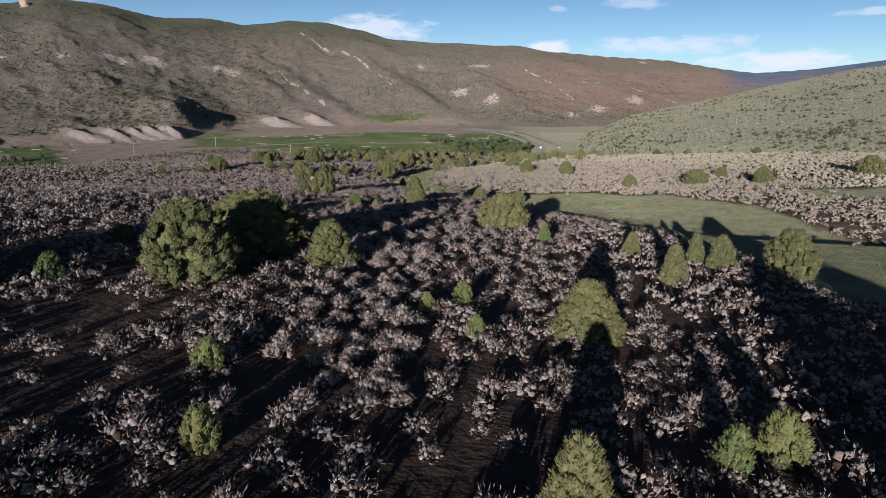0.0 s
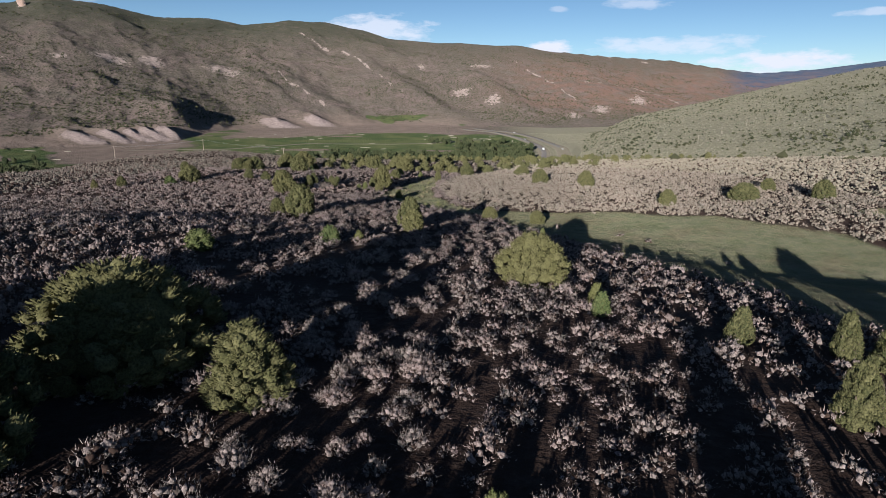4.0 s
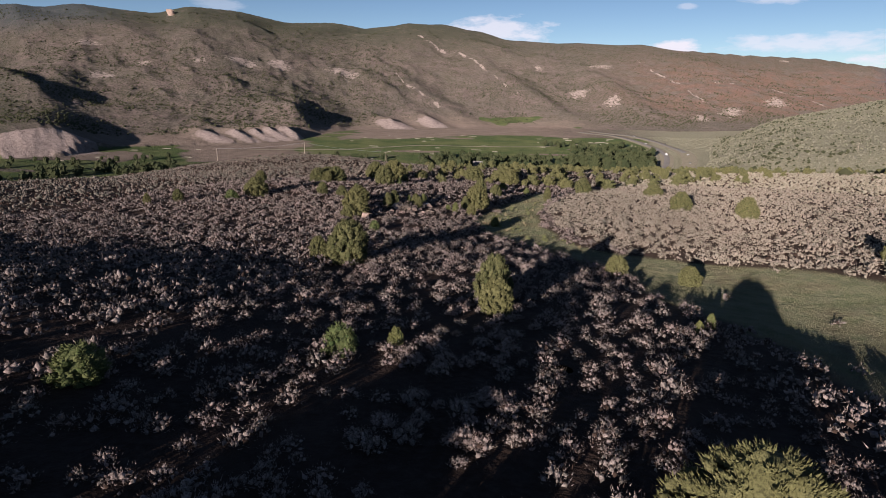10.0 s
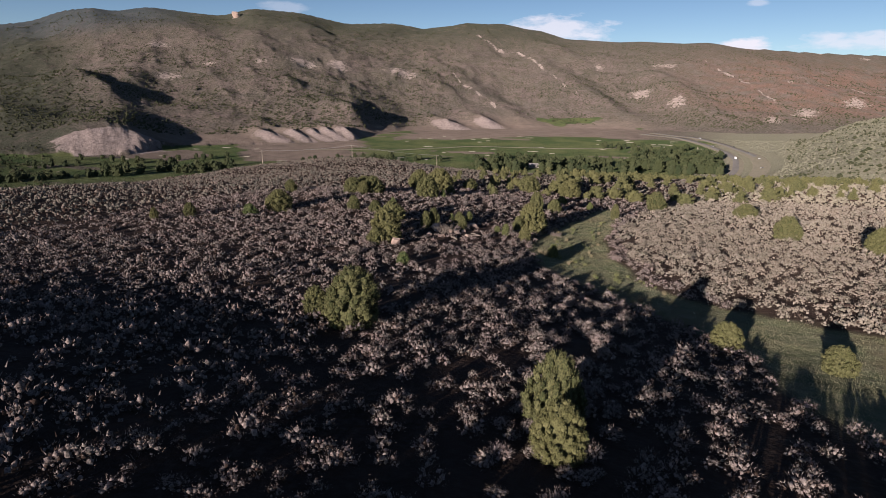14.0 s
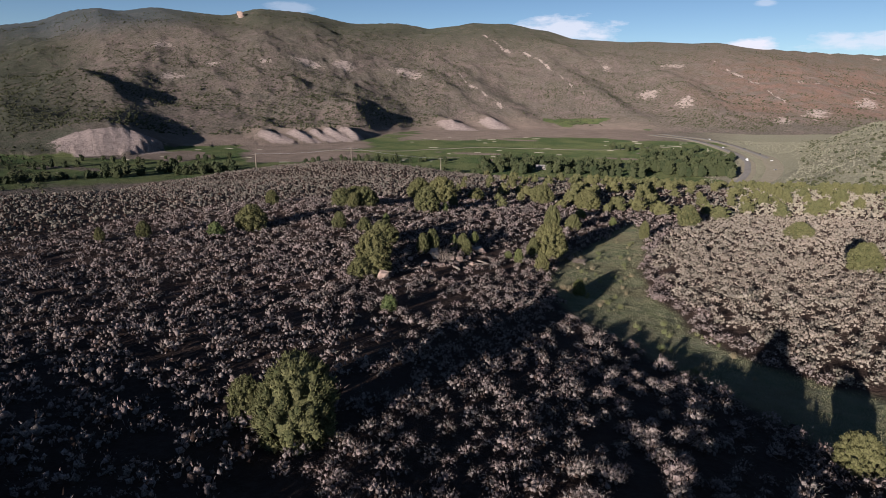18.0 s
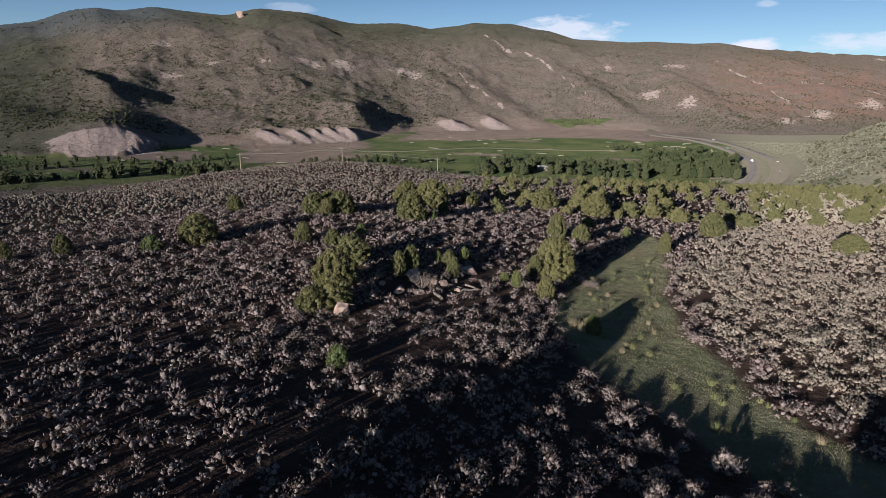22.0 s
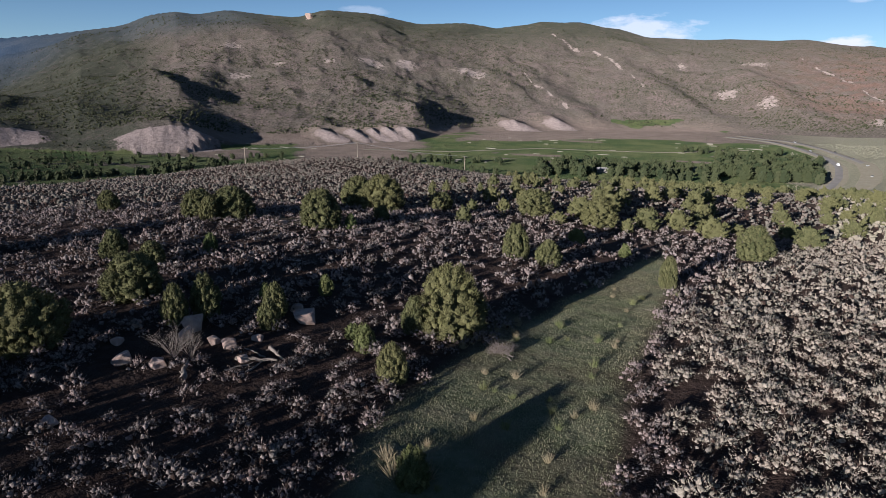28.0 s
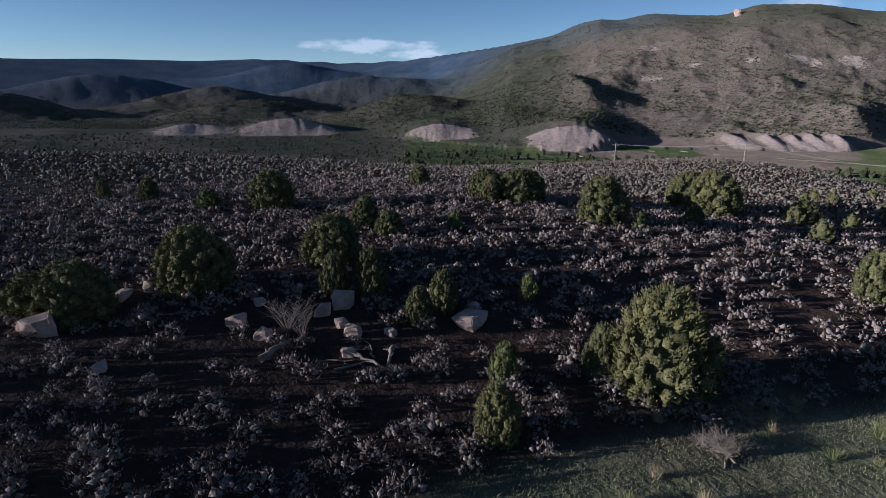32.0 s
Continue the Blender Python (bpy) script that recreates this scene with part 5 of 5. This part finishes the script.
# ---- valley: highway, vehicles, house, golf bunkers ----
def strip(name, points, width, lift, material, label, category):
    """A band laid on the land along plan points."""
    pts = np.array(points, float)
    d = np.concatenate([[0], np.cumsum(np.hypot(*np.diff(pts, axis=0).T))])
    t = np.linspace(0, d[-1], 90)
    c = np.stack([np.interp(t, d, pts[:, 0]), np.interp(t, d, pts[:, 1])], -1)
    for i in range(6):
        c[1:-1] = (c[:-2] + 2 * c[1:-1] + c[2:]) / 4
    tan = np.gradient(c, axis=0)
    tan /= np.linalg.norm(tan, axis=1, keepdims=True)
    side = np.stack([tan[:, 1], -tan[:, 0]], -1)
    v = []
    for k in (-0.5, -0.46, 0.46, 0.5):
        q = c + side * width * k
        z = np.maximum(land(c[:, 0], c[:, 1]), land(q[:, 0], q[:, 1])) + lift - (0.5 if abs(k) == 0.5 else 0)
        v.append(np.stack([q[:, 0], q[:, 1], z], -1))
    v = np.concatenate(v) * PLAN
    i = np.arange(89)
    f = np.concatenate([np.stack([i + a * 90, i + 1 + a * 90, i + 1 + (a + 1) * 90, i + (a + 1) * 90], -1)[:, ::-1] for a in range(3)])
    return tagged(link_mesh(name, v, f, material, soft=True), label, category, kind="structure")


ROAD = ((70, 470), (96, 540), (112, 610), (122, 680), (124, 750), (112, 830), (84, 930), (40, 1010))
ROAD_IN = ((52, 480), (76, 545), (92, 612), (103, 680), (104, 745), (92, 820), (66, 910), (24, 985))
strip("verge", ROAD, 13, 0.35, VERGE, "pale gravel verge along the valley highway", "verge")
strip("verge", ROAD_IN, 13, 0.32, VERGE, "pale gravel verge along the valley highway", "verge")
strip("road", ROAD, 5.5, 0.75, ASPHALT, "grey asphalt carriageway curving through the valley", "road")
strip("road", ROAD_IN, 5.5, 0.72, ASPHALT, "grey asphalt carriageway curving through the valley", "road")
strip("golf_path", ((-330, 640), (-240, 664), (-166, 735), (-90, 742), (-26, 750), (40, 800)), 5, 0.3, VERGE, "pale path across the green golf course", "path")


def vehicle(x, y, turn, long, high, paint, label, category):
    car = thing(category.replace(" ", "_"), label, category, "vehicles on the highway", pose(x * PLAN, y * PLAN, (height_at(x, y) + 0.8) * PLAN, 0, 0, turn))
    bm = bmesh.new()
    bmesh.ops.create_cube(bm, size=1.0, matrix=Matrix.LocRotScale((0, 0, high * 0.42), None, (2.0, long, high * 0.5)))
    bmesh.ops.bevel(bm, geom=bm.edges[:], offset=0.15, segments=2, affect="EDGES")
    part("body", bm, paint, car, soft=False)
    bm = bmesh.new()
    bmesh.ops.create_cube(bm, size=1.0, matrix=Matrix.LocRotScale((0, -0.05 * long, high * 0.82), None, (1.8, long * 0.6, high * 0.36)))
    for v in bm.verts:
        if v.co.z > high * 0.82:
            v.co.x *= 0.85
            v.co.y *= 0.8
    part("cabin", bm, GLASS if high < 2 else paint, car)
    for sx in (-0.9, 0.9):
        for sy in (-0.32, 0.32):
            v, f = tube([(sx - 0.12, sy * long, 0.33), (sx + 0.12, sy * long, 0.33)], (0.34, 0.34), 10)
            link_mesh("wheel", v, f, RUBBER, car)
    return car


vehicle(103, 688, 5, 9.5, 3.6, WHITE_PAINT, "large white box truck on the curving highway", "truck")
for n, (vx, vy, vt) in enumerate(((124, 744, -2), (121, 672, 8), (97, 806, 20), (118, 800, 15), (108, 590, 12), (93, 900, 25))):
    vehicle(vx, vy, vt, 5.0, 1.9, WHITE_PAINT if n % 3 else DARK_PAINT, "pale car on the valley highway" if n % 3 else "dark car on the valley highway", "car")


def house(x, y, turn, wide, deep, tall):
    h = thing("house", "small pale stucco house with a grey gable roof among cottonwoods", "house", "", pose(x * PLAN, y * PLAN, height_at(x, y) * PLAN, 0, 0, turn))
    bm = bmesh.new()
    bmesh.ops.create_cube(bm, size=1.0, matrix=Matrix.LocRotScale((0, 0, tall / 2), None, (wide, deep, tall)))
    wall = part("wall", bm, STUCCO, h)
    for sx in (-0.33, 0.0, 0.33):
        bm = bmesh.new()
        bmesh.ops.create_cube(bm, size=1.0, matrix=Matrix.LocRotScale((sx * wide, -deep / 2 - 0.02, tall * 0.55), None, (1.4, 0.12, 1.3)))
        part("window", bm, GLASS, wall)
    bm = bmesh.new()
    w, d, r = wide / 2 + 0.6, deep / 2 + 0.6, tall + deep * 0.3
    vs = [bm.verts.new(p) for p in ((-w, -d, tall), (w, -d, tall), (w, d, tall), (-w, d, tall), (-w, 0, r), (w, 0, r))]
    for q in ((0, 1, 5, 4), (2, 3, 4, 5), (0, 4, 3), (1, 2, 5), (3, 2, 1, 0)):
        bm.faces.new([vs[i] for i in q])
    part("roof", bm, ROOFING, h, "low grey shingle gable roof")
    return h


house(-76, 582, 10, 13, 9, 3.2)
house(-60, 590, -20, 10, 8, 3.0)


def bunker(x, y, long, wide, turn, seed):
    rng = random.Random(seed)
    n, v = 14, []
    for k, lift in ((0.0, 0.05), (0.8, 0.12), (1.0, 0.25), (1.12, -0.2)):
        for i in range(n):
            g = 2 * math.pi * i / n
            rr = k * (1 + 0.25 * math.sin(2 * g + seed) + 0.12 * math.sin(5 * g + 2 * seed))
            px, py = math.cos(g) * long * rr, math.sin(g) * wide * rr
            c, s = math.cos(turn), math.sin(turn)
            v.append((x + px * c - py * s, y + px * s + py * c, lift + 0.15))
    v = np.array(v)
    v[:, 2] += land(v[:, 0], v[:, 1])
    f = [(a * n + i, a * n + (i + 1) % n, (a + 1) * n + (i + 1) % n, (a + 1) * n + i) for a in range(3) for i in range(n)]
    return tagged(link_mesh("sand_bunker", v * PLAN, np.array(f)[:, ::-1], SAND, soft=True), "pale sand bunker in the green golf course", "bunker", "golf bunkers")


def build_bunkers():
    rng = random.Random(77)
    count = 0
    while count < 64:
        a, r = rng.uniform(-52, 5), rng.uniform(560, 830)
        t = float(far_land(np.array([r * math.sin(radians(a))]), np.array([50 + r * math.cos(radians(a))]))[1][0])
        if -33 < a < -20 and r > 600 or a > -1 and r < 680 or t > -0.02:
            continue
        x, y = HUB[0] + r * math.sin(radians(a)), HUB[1] + r * math.cos(radians(a))
        bunker(x, y, rng.uniform(1.6, 4.6), rng.uniform(1.0, 2.4), rng.uniform(-0.5, 0.5), count)
        count += 1


build_bunkers()
